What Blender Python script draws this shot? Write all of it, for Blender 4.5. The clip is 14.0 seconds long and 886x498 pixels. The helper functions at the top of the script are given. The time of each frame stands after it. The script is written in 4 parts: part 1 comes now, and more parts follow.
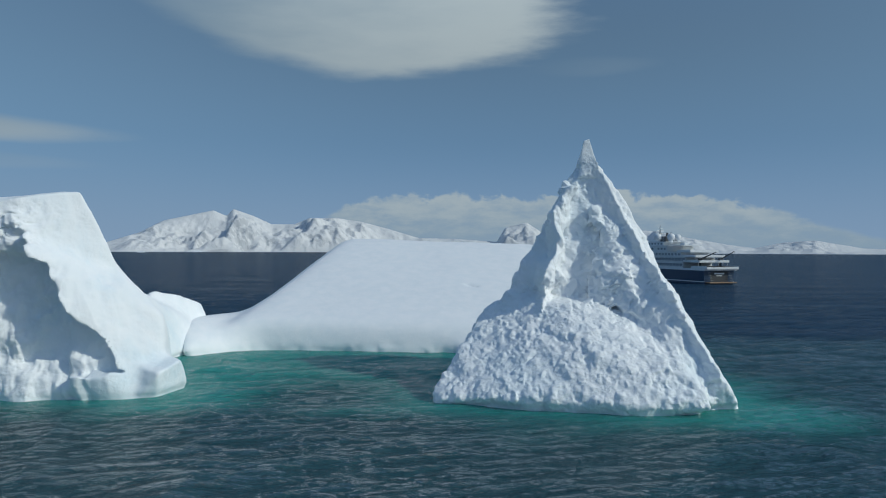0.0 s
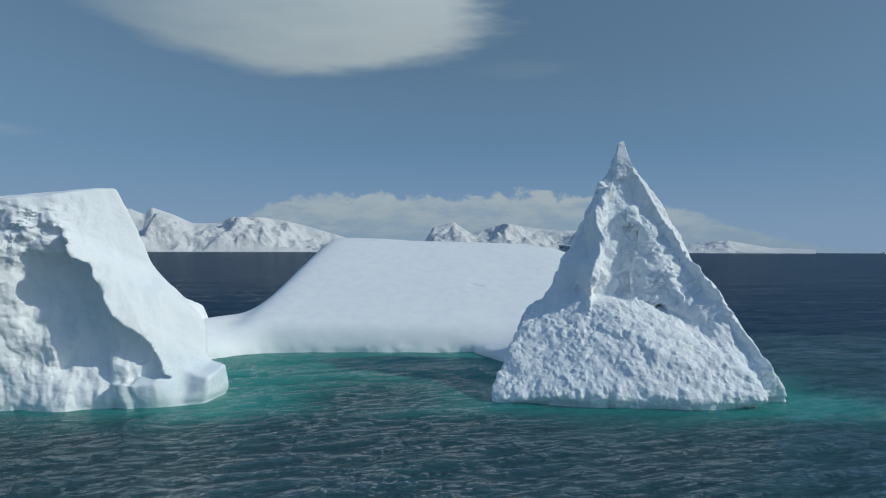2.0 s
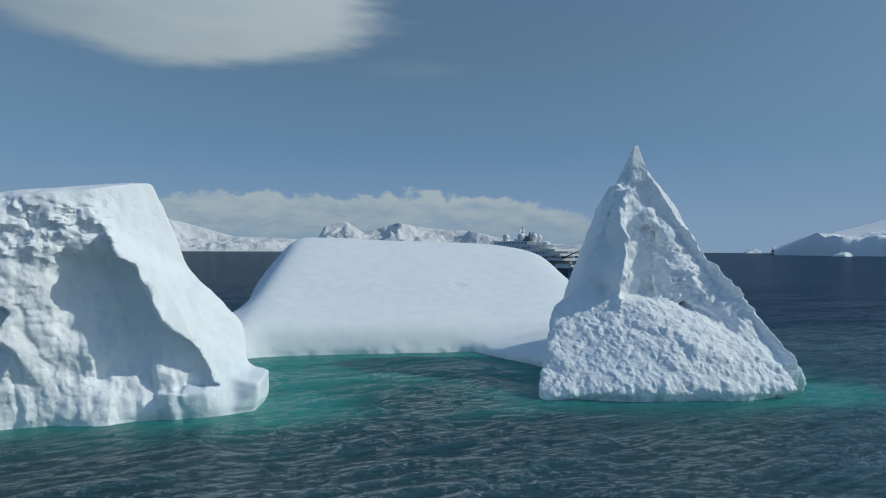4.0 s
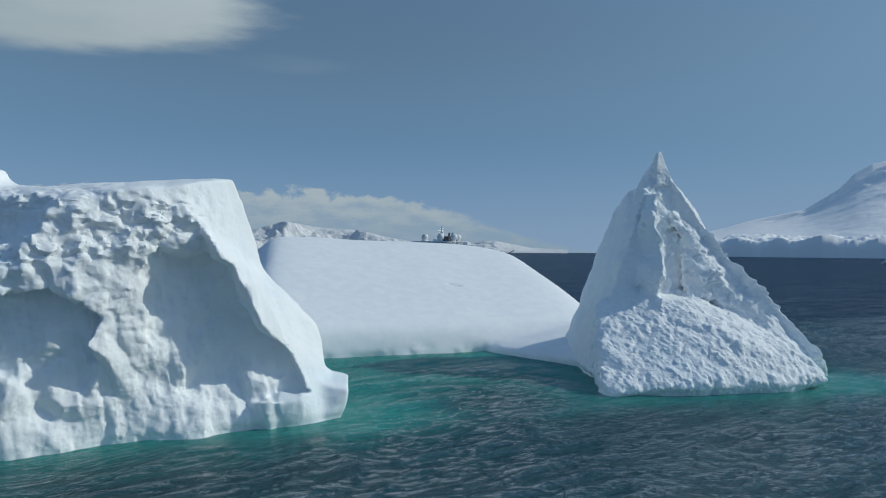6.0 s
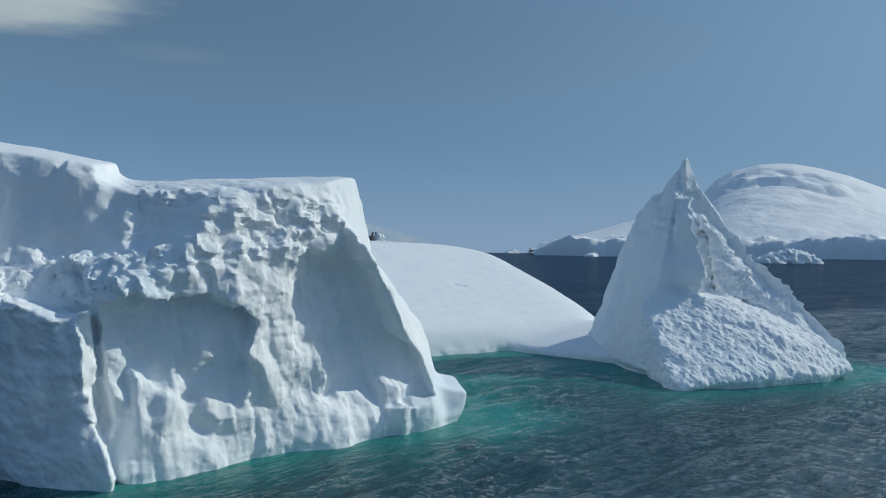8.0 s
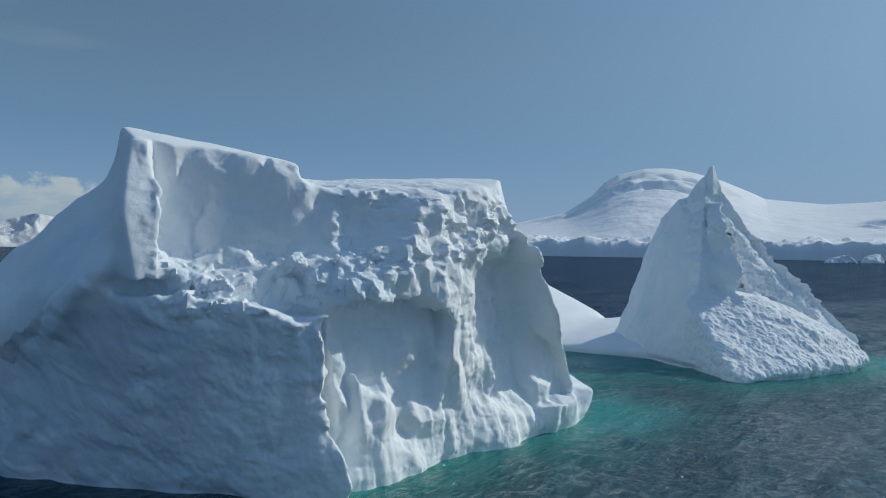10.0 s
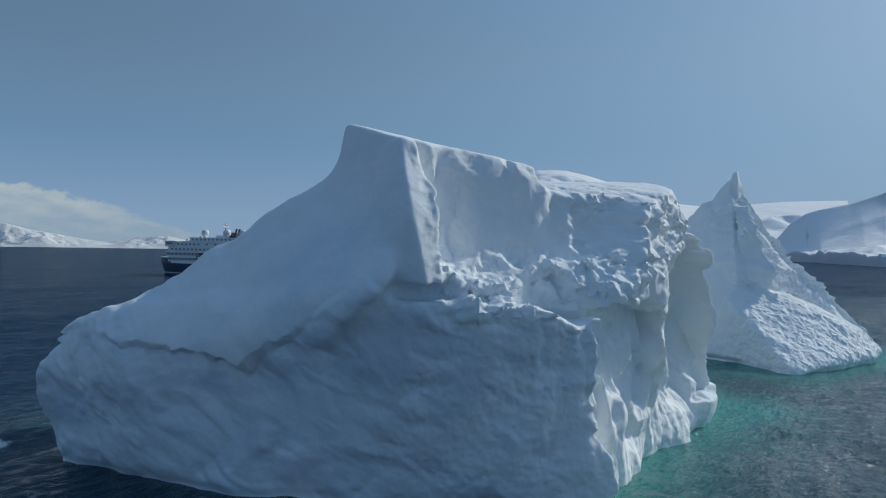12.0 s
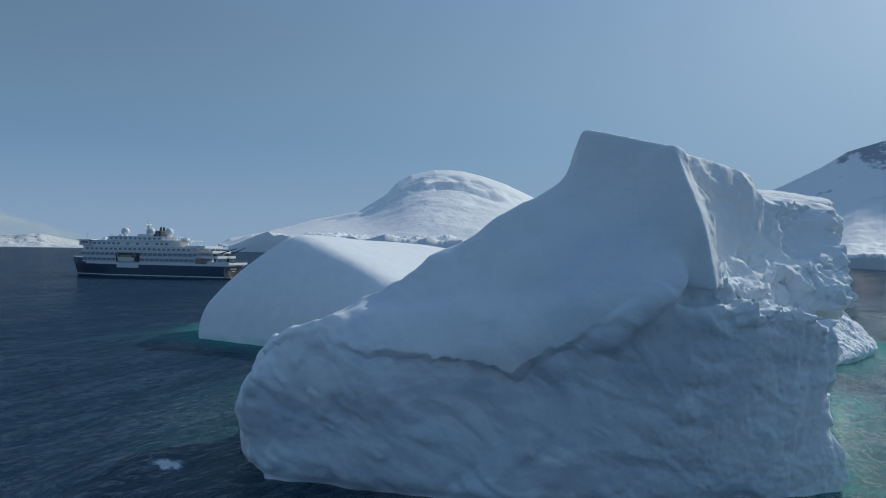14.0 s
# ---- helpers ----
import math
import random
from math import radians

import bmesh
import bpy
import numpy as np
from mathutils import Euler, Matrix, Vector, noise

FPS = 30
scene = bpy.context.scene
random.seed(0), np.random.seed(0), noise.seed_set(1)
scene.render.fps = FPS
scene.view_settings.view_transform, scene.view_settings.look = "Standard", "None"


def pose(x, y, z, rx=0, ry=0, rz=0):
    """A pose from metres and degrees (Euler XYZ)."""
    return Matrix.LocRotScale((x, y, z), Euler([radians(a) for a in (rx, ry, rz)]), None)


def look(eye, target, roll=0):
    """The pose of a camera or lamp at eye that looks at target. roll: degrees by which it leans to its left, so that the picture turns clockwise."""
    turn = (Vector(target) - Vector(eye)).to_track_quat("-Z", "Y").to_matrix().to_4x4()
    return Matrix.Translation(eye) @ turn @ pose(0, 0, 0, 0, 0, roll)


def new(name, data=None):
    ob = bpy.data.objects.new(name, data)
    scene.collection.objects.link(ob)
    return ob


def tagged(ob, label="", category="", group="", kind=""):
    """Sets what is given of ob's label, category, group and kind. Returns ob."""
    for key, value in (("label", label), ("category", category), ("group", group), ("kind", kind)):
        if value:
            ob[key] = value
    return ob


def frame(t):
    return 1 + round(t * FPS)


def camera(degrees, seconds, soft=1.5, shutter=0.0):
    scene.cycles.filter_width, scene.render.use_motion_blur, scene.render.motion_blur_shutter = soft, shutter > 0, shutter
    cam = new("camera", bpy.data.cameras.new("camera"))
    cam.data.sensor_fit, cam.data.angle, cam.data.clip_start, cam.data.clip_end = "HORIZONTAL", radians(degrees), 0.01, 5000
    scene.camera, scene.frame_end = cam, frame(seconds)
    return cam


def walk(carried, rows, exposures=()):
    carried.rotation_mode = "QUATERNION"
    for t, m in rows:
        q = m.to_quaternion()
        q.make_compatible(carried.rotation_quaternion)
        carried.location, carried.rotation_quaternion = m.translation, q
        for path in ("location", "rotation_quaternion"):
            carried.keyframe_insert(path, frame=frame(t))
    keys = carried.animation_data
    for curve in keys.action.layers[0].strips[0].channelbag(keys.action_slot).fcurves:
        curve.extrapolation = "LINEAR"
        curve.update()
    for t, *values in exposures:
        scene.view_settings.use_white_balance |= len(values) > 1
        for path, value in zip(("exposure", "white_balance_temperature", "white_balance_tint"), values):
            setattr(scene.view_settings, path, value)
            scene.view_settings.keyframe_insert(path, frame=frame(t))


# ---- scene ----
cam = camera(64.7, 14.0, soft=1.1)
# seconds, x, y, z, yaw, pitch, roll
ROWS = [
    (0.0, 0.00, 0.00, 18.00, 0.00, 0.05, -0.20),
    (0.5, -3.81, 0.17, 18.01, -1.12, 0.04, -0.20),
    (1.0, -7.77, 0.41, 17.99, -2.52, 0.03, -0.19),
    (1.5, -11.74, 0.69, 17.98, -4.21, 0.03, -0.16),
    (2.0, -15.80, 1.17, 17.95, -6.10, 0.03, -0.15),
    (4.5, -39.83, 6.38, 17.97, -17.50, 0.00, -0.27),
    (5.0, -45.14, 8.15, 17.98, -19.85, 0.00, -0.34),
    (5.5, -50.36, 10.17, 18.00, -22.17, 0.01, -0.40),
    (6.0, -55.80, 12.46, 18.01, -24.54, 0.02, -0.46),
    (6.5, -61.09, 14.99, 18.03, -26.86, 0.03, -0.51),
    (7.0, -66.58, 17.84, 18.04, -29.21, 0.03, -0.55),
    (7.5, -71.88, 21.04, 18.03, -31.59, 0.04, -0.59),
    (8.0, -77.29, 24.46, 18.00, -33.94, 0.05, -0.63),
    (10.5, -102.48, 43.63, 17.96, -44.74, 0.06, -0.87),
    (11.0, -107.17, 48.46, 17.94, -46.93, 0.07, -0.87),
    (11.5, -111.38, 53.23, 17.91, -49.05, 0.07, -0.88),
    (12.0, -115.74, 58.36, 17.89, -51.17, 0.08, -0.89),
    (12.5, -119.65, 63.41, 17.88, -53.23, 0.11, -0.92),
    (13.0, -123.51, 68.87, 17.88, -55.36, 0.14, -0.96),
    (13.5, -127.06, 74.26, 17.89, -57.65, 0.14, -0.95),
    (14.0, -130.55, 80.05, 17.94, -59.95, 0.13, -0.96),
]
walk(cam, [(t, pose(x, y, z, 90 + pitch, roll, yaw)) for t, x, y, z, yaw, pitch, roll in ROWS],
     [(0.0, -0.06, 6050, 0), (5.0, 0.0, 6050, 0), (8.0, 0.04, 6060, 0), (11.0, 0.1, 6120, 1), (14.0, 0.13, 6200, 2)])

# ---------------------------------------------------------------- sky, sun
SUN_AZ, SUN_EL = 109.5, 34.0          # degrees clockwise from +y, degrees above the sea
scene.view_settings.exposure = 0.0

world = bpy.data.worlds.new("sky")
scene.world = world
world.use_nodes = True


class Nodes:
    """A short way to write node trees."""

    def __init__(self, tree):
        self.tree = tree

    def add(self, kind, **values):
        n = self.tree.nodes.new(kind)
        for k, v in values.items():
            setattr(n, k, v)
        return n

    def put(self, socket, value):
        if isinstance(value, bpy.types.NodeSocket):
            self.tree.links.new(value, socket)
        elif value is not None:
            socket.default_value = value

    def math(self, op, a, b=None, c=None, clamp=False):
        n = self.add("ShaderNodeMath", operation=op, use_clamp=clamp)
        for s, v in zip(n.inputs, (a, b, c)):
            self.put(s, v)
        return n.outputs[0]

    def step(self, v, lo, hi, smooth=True, out=(0.0, 1.0)):
        n = self.add("ShaderNodeMapRange", interpolation_type="SMOOTHSTEP" if smooth else "LINEAR")
        for s, x in zip(n.inputs, (v, lo, hi, out[0], out[1])):
            self.put(s, x)
        return n.outputs[0]

    def mix(self, f, a, b):
        n = self.add("ShaderNodeMix", data_type="RGBA")
        self.put(n.inputs[0], f)
        self.put(n.inputs[6], a if isinstance(a, bpy.types.NodeSocket) else (*a, 1))
        self.put(n.inputs[7], b if isinstance(b, bpy.types.NodeSocket) else (*b, 1))
        return n.outputs[2]

    def noise(self, vec, scale, detail=4.0, rough=0.55, lac=2.0, dist=0.0):
        n = self.add("ShaderNodeTexNoise")
        self.put(n.inputs["Vector"], vec)
        for k, v in (("Scale", scale), ("Detail", detail), ("Roughness", rough), ("Lacunarity", lac), ("Distortion", dist)):
            self.put(n.inputs[k], v)
        return n.outputs["Fac"]

    def mapping(self, vec, scale=(1, 1, 1), rot=(0, 0, 0), loc=(0, 0, 0)):
        n = self.add("ShaderNodeMapping")
        self.put(n.inputs[0], vec)
        n.inputs[1].default_value, n.inputs[2].default_value, n.inputs[3].default_value = loc, rot, scale
        return n.outputs[0]

    def xyz(self, x, y, z):
        n = self.add("ShaderNodeCombineXYZ")
        for s, v in zip(n.inputs, (x, y, z)):
            self.put(s, v)
        return n.outputs[0]


def build_world():
    t = Nodes(world.node_tree)
    t.tree.nodes.clear()
    sky = t.add("ShaderNodeTexSky", sky_type="NISHITA", sun_disc=False, sun_elevation=radians(SUN_EL),
                sun_rotation=radians(SUN_AZ), altitude=0, air_density=1.0, dust_density=0.4, ozone_density=1.3)
    d = t.add("ShaderNodeTexCoord").outputs["Generated"]
    s = t.add("ShaderNodeSeparateXYZ")
    t.put(s.inputs[0], d)
    x, y, z = s.outputs
    az = t.math("MULTIPLY", t.math("ARCTAN2", x, y), 57.2958)
    el = t.math("MULTIPLY", t.math("ARCSINE", z), 57.2958)
    flat = t.xyz(az, el, 0.0)
    # haze that pales the sky towards the horizon
    haze = t.step(el, 18.0, 0.0)
    base = t.mix(t.math("MULTIPLY", haze, 0.8), sky.outputs[0], (1.8, 3.6, 7.4))
    base = t.mix(t.math("MULTIPLY", t.step(el, 9.0, -1.0), 0.7), base, (4.7, 6.1, 8.3))
    # cloud bank resting on the far mountains
    n1 = t.noise(t.mapping(flat, (0.16, 0.3, 1)), 1.0, 6.0, 0.55)
    n2 = t.noise(t.mapping(flat, (0.55, 0.9, 1), loc=(7, 3, 0)), 1.0, 6.0, 0.62, dist=0.4)
    top = t.math("MULTIPLY_ADD", n1, 2.4, t.math("MULTIPLY_ADD", n2, 2.6, 2.1))
    top = t.math("MULTIPLY", top, t.math("MULTIPLY", t.step(az, -15.0, -5.0), t.step(az, 39.0, 17.0)))
    bank = t.step(t.math("SUBTRACT", top, el), 0.0, 0.55)
    body_n = t.noise(t.mapping(flat, (0.3, 0.8, 1), loc=(2, 9, 0)), 1.0, 7.0, 0.62)
    bank = t.math("MULTIPLY", bank, t.step(body_n, 0.3, 0.55, out=(0.75, 1.0)))
    lit = t.step(t.math("ADD", t.math("MULTIPLY", el, 0.12), body_n), 0.5, 1.15)
    base = t.mix(t.math("MULTIPLY", bank, 0.92), base, t.mix(lit, (4.5, 5.6, 7.0), (7.0, 7.5, 8.0)))
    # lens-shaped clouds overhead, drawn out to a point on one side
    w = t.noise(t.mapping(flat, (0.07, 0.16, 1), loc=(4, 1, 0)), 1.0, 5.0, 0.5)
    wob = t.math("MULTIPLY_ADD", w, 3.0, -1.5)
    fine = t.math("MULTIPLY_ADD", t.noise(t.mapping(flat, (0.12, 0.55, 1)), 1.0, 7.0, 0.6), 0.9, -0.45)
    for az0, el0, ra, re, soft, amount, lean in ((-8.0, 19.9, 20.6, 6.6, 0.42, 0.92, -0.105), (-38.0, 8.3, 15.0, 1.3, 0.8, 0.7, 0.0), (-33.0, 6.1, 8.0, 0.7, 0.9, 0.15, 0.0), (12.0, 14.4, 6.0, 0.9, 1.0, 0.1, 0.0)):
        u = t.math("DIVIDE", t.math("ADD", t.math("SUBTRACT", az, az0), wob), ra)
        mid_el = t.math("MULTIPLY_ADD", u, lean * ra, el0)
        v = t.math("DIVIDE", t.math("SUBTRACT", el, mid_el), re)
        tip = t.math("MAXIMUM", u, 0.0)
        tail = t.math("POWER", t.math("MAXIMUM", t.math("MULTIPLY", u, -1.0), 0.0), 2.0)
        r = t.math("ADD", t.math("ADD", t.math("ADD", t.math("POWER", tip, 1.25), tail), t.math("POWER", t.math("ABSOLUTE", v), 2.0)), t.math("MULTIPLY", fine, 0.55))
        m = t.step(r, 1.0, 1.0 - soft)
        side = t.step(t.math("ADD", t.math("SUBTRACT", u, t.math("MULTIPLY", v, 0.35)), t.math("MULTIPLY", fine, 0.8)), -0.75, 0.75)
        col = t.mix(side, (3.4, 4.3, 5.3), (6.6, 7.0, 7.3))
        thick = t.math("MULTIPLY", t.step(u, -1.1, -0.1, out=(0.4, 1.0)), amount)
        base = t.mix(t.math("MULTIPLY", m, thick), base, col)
    # the air above the strait is clear and deep low down, paler overhead
    deep = t.step(el, 8.0, 45.0, out=(0.5, 0.98))
    low = t.add("ShaderNodeVectorMath", operation="SCALE")
    t.put(low.inputs[0], base)
    t.put(low.inputs["Scale"], deep)
    tint = t.mix(t.step(el, 14.0, 50.0), (1.0, 1.0, 1.0), (0.95, 1.0, 1.03))
    high = t.add("ShaderNodeVectorMath", operation="MULTIPLY")
    t.put(high.inputs[0], low.outputs[0])
    t.put(high.inputs[1], tint)
    base = high.outputs[0]
    bg = t.add("ShaderNodeBackground")
    t.put(bg.inputs[0], base)
    bg.inputs[1].default_value = 0.116
    t.put(t.add("ShaderNodeOutputWorld").inputs[0], bg.outputs[0])


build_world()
sun = new("sun", bpy.data.lights.new("sun", "SUN"))
sun.data.energy, sun.data.angle, sun.data.color = 2.05, radians(0.6), (1.0, 0.92, 0.80)
_a, _e = radians(SUN_AZ), radians(SUN_EL)
sun.matrix_world = look((0, 0, 300), Vector((0, 0, 300)) - Vector((math.sin(_a) * math.cos(_e), math.cos(_a) * math.cos(_e), math.sin(_e))))


# ---------------------------------------------------------------- materials
def material(name):
    m = bpy.data.materials.new(name)
    m.use_nodes = True
    t = Nodes(m.node_tree)
    t.tree.nodes.clear()
    b = t.add("ShaderNodeBsdfPrincipled")
    t.put(t.add("ShaderNodeOutputMaterial").inputs[0], b.outputs[0])
    return m, t, b


def bump(t, b, height, strength, distance):
    n = t.add("ShaderNodeBump")
    n.inputs["Strength"].default_value, n.inputs["Distance"].default_value = strength, distance
    t.put(n.inputs["Height"], height)
    t.put(b.inputs["Normal"], n.outputs[0])


def paint(name, col, rough=0.5, metal=0.0, wear=0.08, scale=0.6):
    m, t, b = material(name)
    p = t.add("ShaderNodeTexCoord").outputs["Object"]
    f = t.noise(p, scale, 5.0, 0.6)
    g = t.noise(p, scale * 9, 3.0, 0.6)
    f = t.math("MULTIPLY_ADD", f, 0.7, t.math("MULTIPLY", g, 0.3))
    t.put(b.inputs["Base Color"], t.mix(t.step(f, 0.3, 0.7), [c * (1 - wear) for c in col], [min(1, c * (1 + wear)) for c in col]))
    t.put(b.inputs["Roughness"], t.step(f, 0.3, 0.7, out=(max(0.02, rough - 0.08), min(1, rough + 0.1))))
    b.inputs["Metallic"].default_value = metal
    return m


def ice_material(name, blue=0.3, dirt=0.0, grain=1.0, chip=0.0):
    """Glacier ice under firn: white, blue where the ice is dense, grey in old layers."""
    m, t, b = material(name)
    p = t.add("ShaderNodeTexCoord").outputs["Object"]
    big = t.noise(p, 0.07, 5.0, 0.55, dist=0.4)
    mid = t.noise(p, 0.45, 6.0, 0.6)
    fine = t.noise(p, 3.2, 6.0, 0.65)
    snow = t.mix(t.step(mid, 0.3, 0.7), (0.87, 0.90, 0.92), (0.93, 0.94, 0.95))
    dense = t.mix(t.step(fine, 0.3, 0.7), (0.50, 0.68, 0.80), (0.62, 0.77, 0.86))
    col = t.mix(t.math("MULTIPLY", t.step(t.math("MULTIPLY_ADD", mid, 0.35, big), 0.62, 0.86), blue), snow, dense)
    if dirt:
        # grey and bluish layers crop out in the bare old ice of the flank
        old = t.add("ShaderNodeAttribute", attribute_name="old_ice").outputs["Fac"]
        lean = t.mapping(p, (0.09, 0.09, 0.2), rot=(0.5, 0.35, 0.3))
        layer = t.noise(lean, 1.0, 6.0, 0.62, dist=0.3)
        vein = t.noise(t.mapping(p, (0.2, 0.2, 0.5), rot=(0.5, 0.35, 0.3)), 1.0, 6.0, 0.6, dist=0.4)
        col = t.mix(t.math("MULTIPLY", old, 0.15), col, (0.64, 0.75, 0.88))
        col = t.mix(t.math("MULTIPLY", t.math("MULTIPLY", t.step(layer, 0.47, 0.6), old), dirt), col, (0.42, 0.46, 0.55))
        col = t.mix(t.math("MULTIPLY", t.math("MULTIPLY", t.step(vein, 0.52, 0.66), old), dirt * 0.8), col, (0.40, 0.55, 0.72))
    t.put(b.inputs["Base Color"], col)
    t.put(b.inputs["Roughness"], t.step(big, 0.35, 0.7, out=(0.85, 0.62)))
    b.inputs["Specular IOR Level"].default_value = 0.12
    b.inputs["Subsurface Weight"].default_value = 0.0
    chips = []
    for scale in (0.7, 2.1):
        v = t.add("ShaderNodeTexVoronoi", feature="F1", distance="CHEBYCHEV")
        bent = t.add("ShaderNodeVectorMath", operation="ADD")
        t.put(bent.inputs[0], t.mapping(p, (1, 1, 1.25), rot=(0.6, 0.4, scale)))
        t.put(bent.inputs[1], t.xyz(mid, fine, big))
        t.put(v.inputs["Vector"], bent.outputs[0])
        v.inputs["Scale"].default_value = scale
        chips.append(t.math("MULTIPLY", v.outputs["Distance"], chip * 0.7 / scale))
    mid = t.math("ADD", mid, t.math("ADD", chips[0], chips[1]))
    lumps = t.math("MULTIPLY_ADD", mid, 0.6, t.math("MULTIPLY", fine, 0.42 * grain))
    bump(t, b, t.math("MULTIPLY_ADD", t.noise(p, 9.0, 4.0, 0.65), 0.12 * grain, lumps), 0.8, 0.5 * grain)
    return m


ICE_WALL = ice_material("glacier_ice", blue=0.45, dirt=0.4, grain=0.3, chip=0.5)
ICE_FIRN = ice_material("rough_firn", blue=0.25, dirt=0.0, grain=0.55, chip=0.5)
SNOW = ice_material("wind_packed_snow", blue=0.0, dirt=0.0, grain=0.28)
# ---------------------------------------------------------------- solid forms as distance fields
def lattice(ix, iy, iz, seed):
    h = (ix.astype(np.int64) * 374761393 + iy.astype(np.int64) * 668265263 + iz.astype(np.int64) * 1274126177 + seed * 974634777) & 0xFFFFFFFF
    h = ((h ^ (h >> 13)) * 1274126177) & 0xFFFFFFFF
    h = ((h ^ (h >> 16)) * 2246822519) & 0xFFFFFFFF
    return ((h ^ (h >> 13)) & 0xFFFF).astype(np.float32) / 65535.0


def value_noise(p, seed=0):
    """Smooth noise from -1 to 1 at the points p (n, 3)."""
    i = np.floor(p).astype(np.int64)
    f = (p - i).astype(np.float32)
    f = f * f * f * (f * (f * 6 - 15) + 10)
    out = 0
    for a in (0, 1):
        for b in (0, 1):
            for c in (0, 1):
                w = (f[:, 0] if a else 1 - f[:, 0]) * (f[:, 1] if b else 1 - f[:, 1]) * (f[:, 2] if c else 1 - f[:, 2])
                out = out + w * lattice(i[:, 0] + a, i[:, 1] + b, i[:, 2] + c, seed)
    return out * 2 - 1


def fbm(p, scale, octaves=4, gain=0.5, seed=0, ridge=False):
    out, amp, q = 0, 1.0, np.asarray(p) * scale
    for k in range(octaves):
        n = value_noise(q + 17.3 * k, seed + k)
        out = out + amp * ((1 - 2 * np.abs(n)) if ridge else n)
        amp *= gain
        q = q * 2.03
    return out


def three(ix, iy, iz, seed):
    """Three random numbers for each lattice point."""
    h = ix.astype(np.uint32) * np.uint32(374761393) + iy.astype(np.uint32) * np.uint32(668265263) + iz.astype(np.uint32) * np.uint32(2147483647 - 873357470) + np.uint32(seed * 97463 + 7)
    h = (h ^ (h >> np.uint32(13))) * np.uint32(1274126177)
    h = (h ^ (h >> np.uint32(16))) * np.uint32(2246822519)
    h = h ^ (h >> np.uint32(13))
    k = np.float32(1 / 1023.0)
    return np.stack([(h & np.uint32(1023)) * k, ((h >> np.uint32(10)) & np.uint32(1023)) * k, ((h >> np.uint32(20)) & np.uint32(1023)) * k], 1).astype(np.float32)


def facets(p, scale, seed=0, tilt=1.0, step=0.6):
    """Broken ice: flat faces that meet in straight edges, on a turned lattice; between -1 and 1 times the tilt."""
    turn = np.array(Euler((0.7 + 1.3 * seed, 0.4 + 0.9 * seed, 2.1 * seed)).to_matrix(), np.float32)
    q = (np.asarray(p, np.float32) * np.float32(scale)) @ turn
    bend = q[:, [1, 2, 0]] * 1.9 + seed
    q = q + 0.17 * np.sin(bend) + 0.13 * np.sin(2.3 * bend[:, [1, 2, 0]] + 1.3)
    i = np.floor(q).astype(np.int32)
    f = q - i
    order = np.argsort(-f, axis=1)
    fs = np.take_along_axis(f, order, 1)
    weight = (1 - fs[:, 0], fs[:, 0] - fs[:, 1], fs[:, 1] - fs[:, 2], fs[:, 2])
    corner, out, rows = i.copy(), 0.0, np.arange(len(q))
    for k in range(4):
        r = three(corner[:, 0], corner[:, 1], corner[:, 2], seed)
        out = out + weight[k] * (r[:, 0] + step * 0.5 * (r[:, 1] - 0.5) * np.abs(r[:, 2]))
        if k < 3:
            corner[rows, order[:, k]] += 1
    return 1.5 * tilt * (out - 0.5)


def billow(p, scale, octaves=4, gain=0.5, seed=0):
    """Rounded lumps with sharp creases between them, about 0 on the whole; lumps are negative."""
    out, amp, q = 0.0, 1.0, np.asarray(p) * scale
    for k in range(octaves):
        out = out + amp * (0.33 - np.abs(value_noise(q + 9.1 * k, seed + k)))
        amp *= gain
        q = q * 2.07
    return out


def only(mask, p, make):
    """make(p) where the mask is above nothing, else 0."""
    out = np.zeros(len(p), np.float32)
    m = mask > 0.03
    if m.any():
        out[m] = make(p[m]) * mask[m]
    return out


def hull(*corners):
    """The planes of the convex body with these corners."""
    bm = bmesh.new()
    for c in corners:
        bm.verts.new(c)
    bmesh.ops.convex_hull(bm, input=bm.verts[:])
    mid = sum((Vector(c) for c in corners), Vector()) / len(corners)
    rows = set()
    for f in bm.faces:
        f.normal_update()
        n = f.normal.copy()
        o = f.calc_center_median()
        if n.length < 0.5:
            continue
        if n.dot(o - mid) < 0:
            n = -n
        rows.add((round(n.x, 4), round(n.y, 4), round(n.z, 4), round(n.dot(o), 3)))
    bm.free()
    return np.array(sorted(rows), np.float32)


def body(p, planes, soft=0.4):
    """Distance to a convex body; soft rounds its edges."""
    d = p @ planes[:, :3].T - planes[:, 3]
    top = d.max(1)
    return top + soft * np.log(np.exp((d - top[:, None]) / soft).sum(1))


def join(a, b, k):
    h = np.clip(0.5 + 0.5 * (b - a) / k, 0, 1)
    return b + (a - b) * h - k * h * (1 - h)


def carve(a, b, k):
    return -join(-a, b, k)


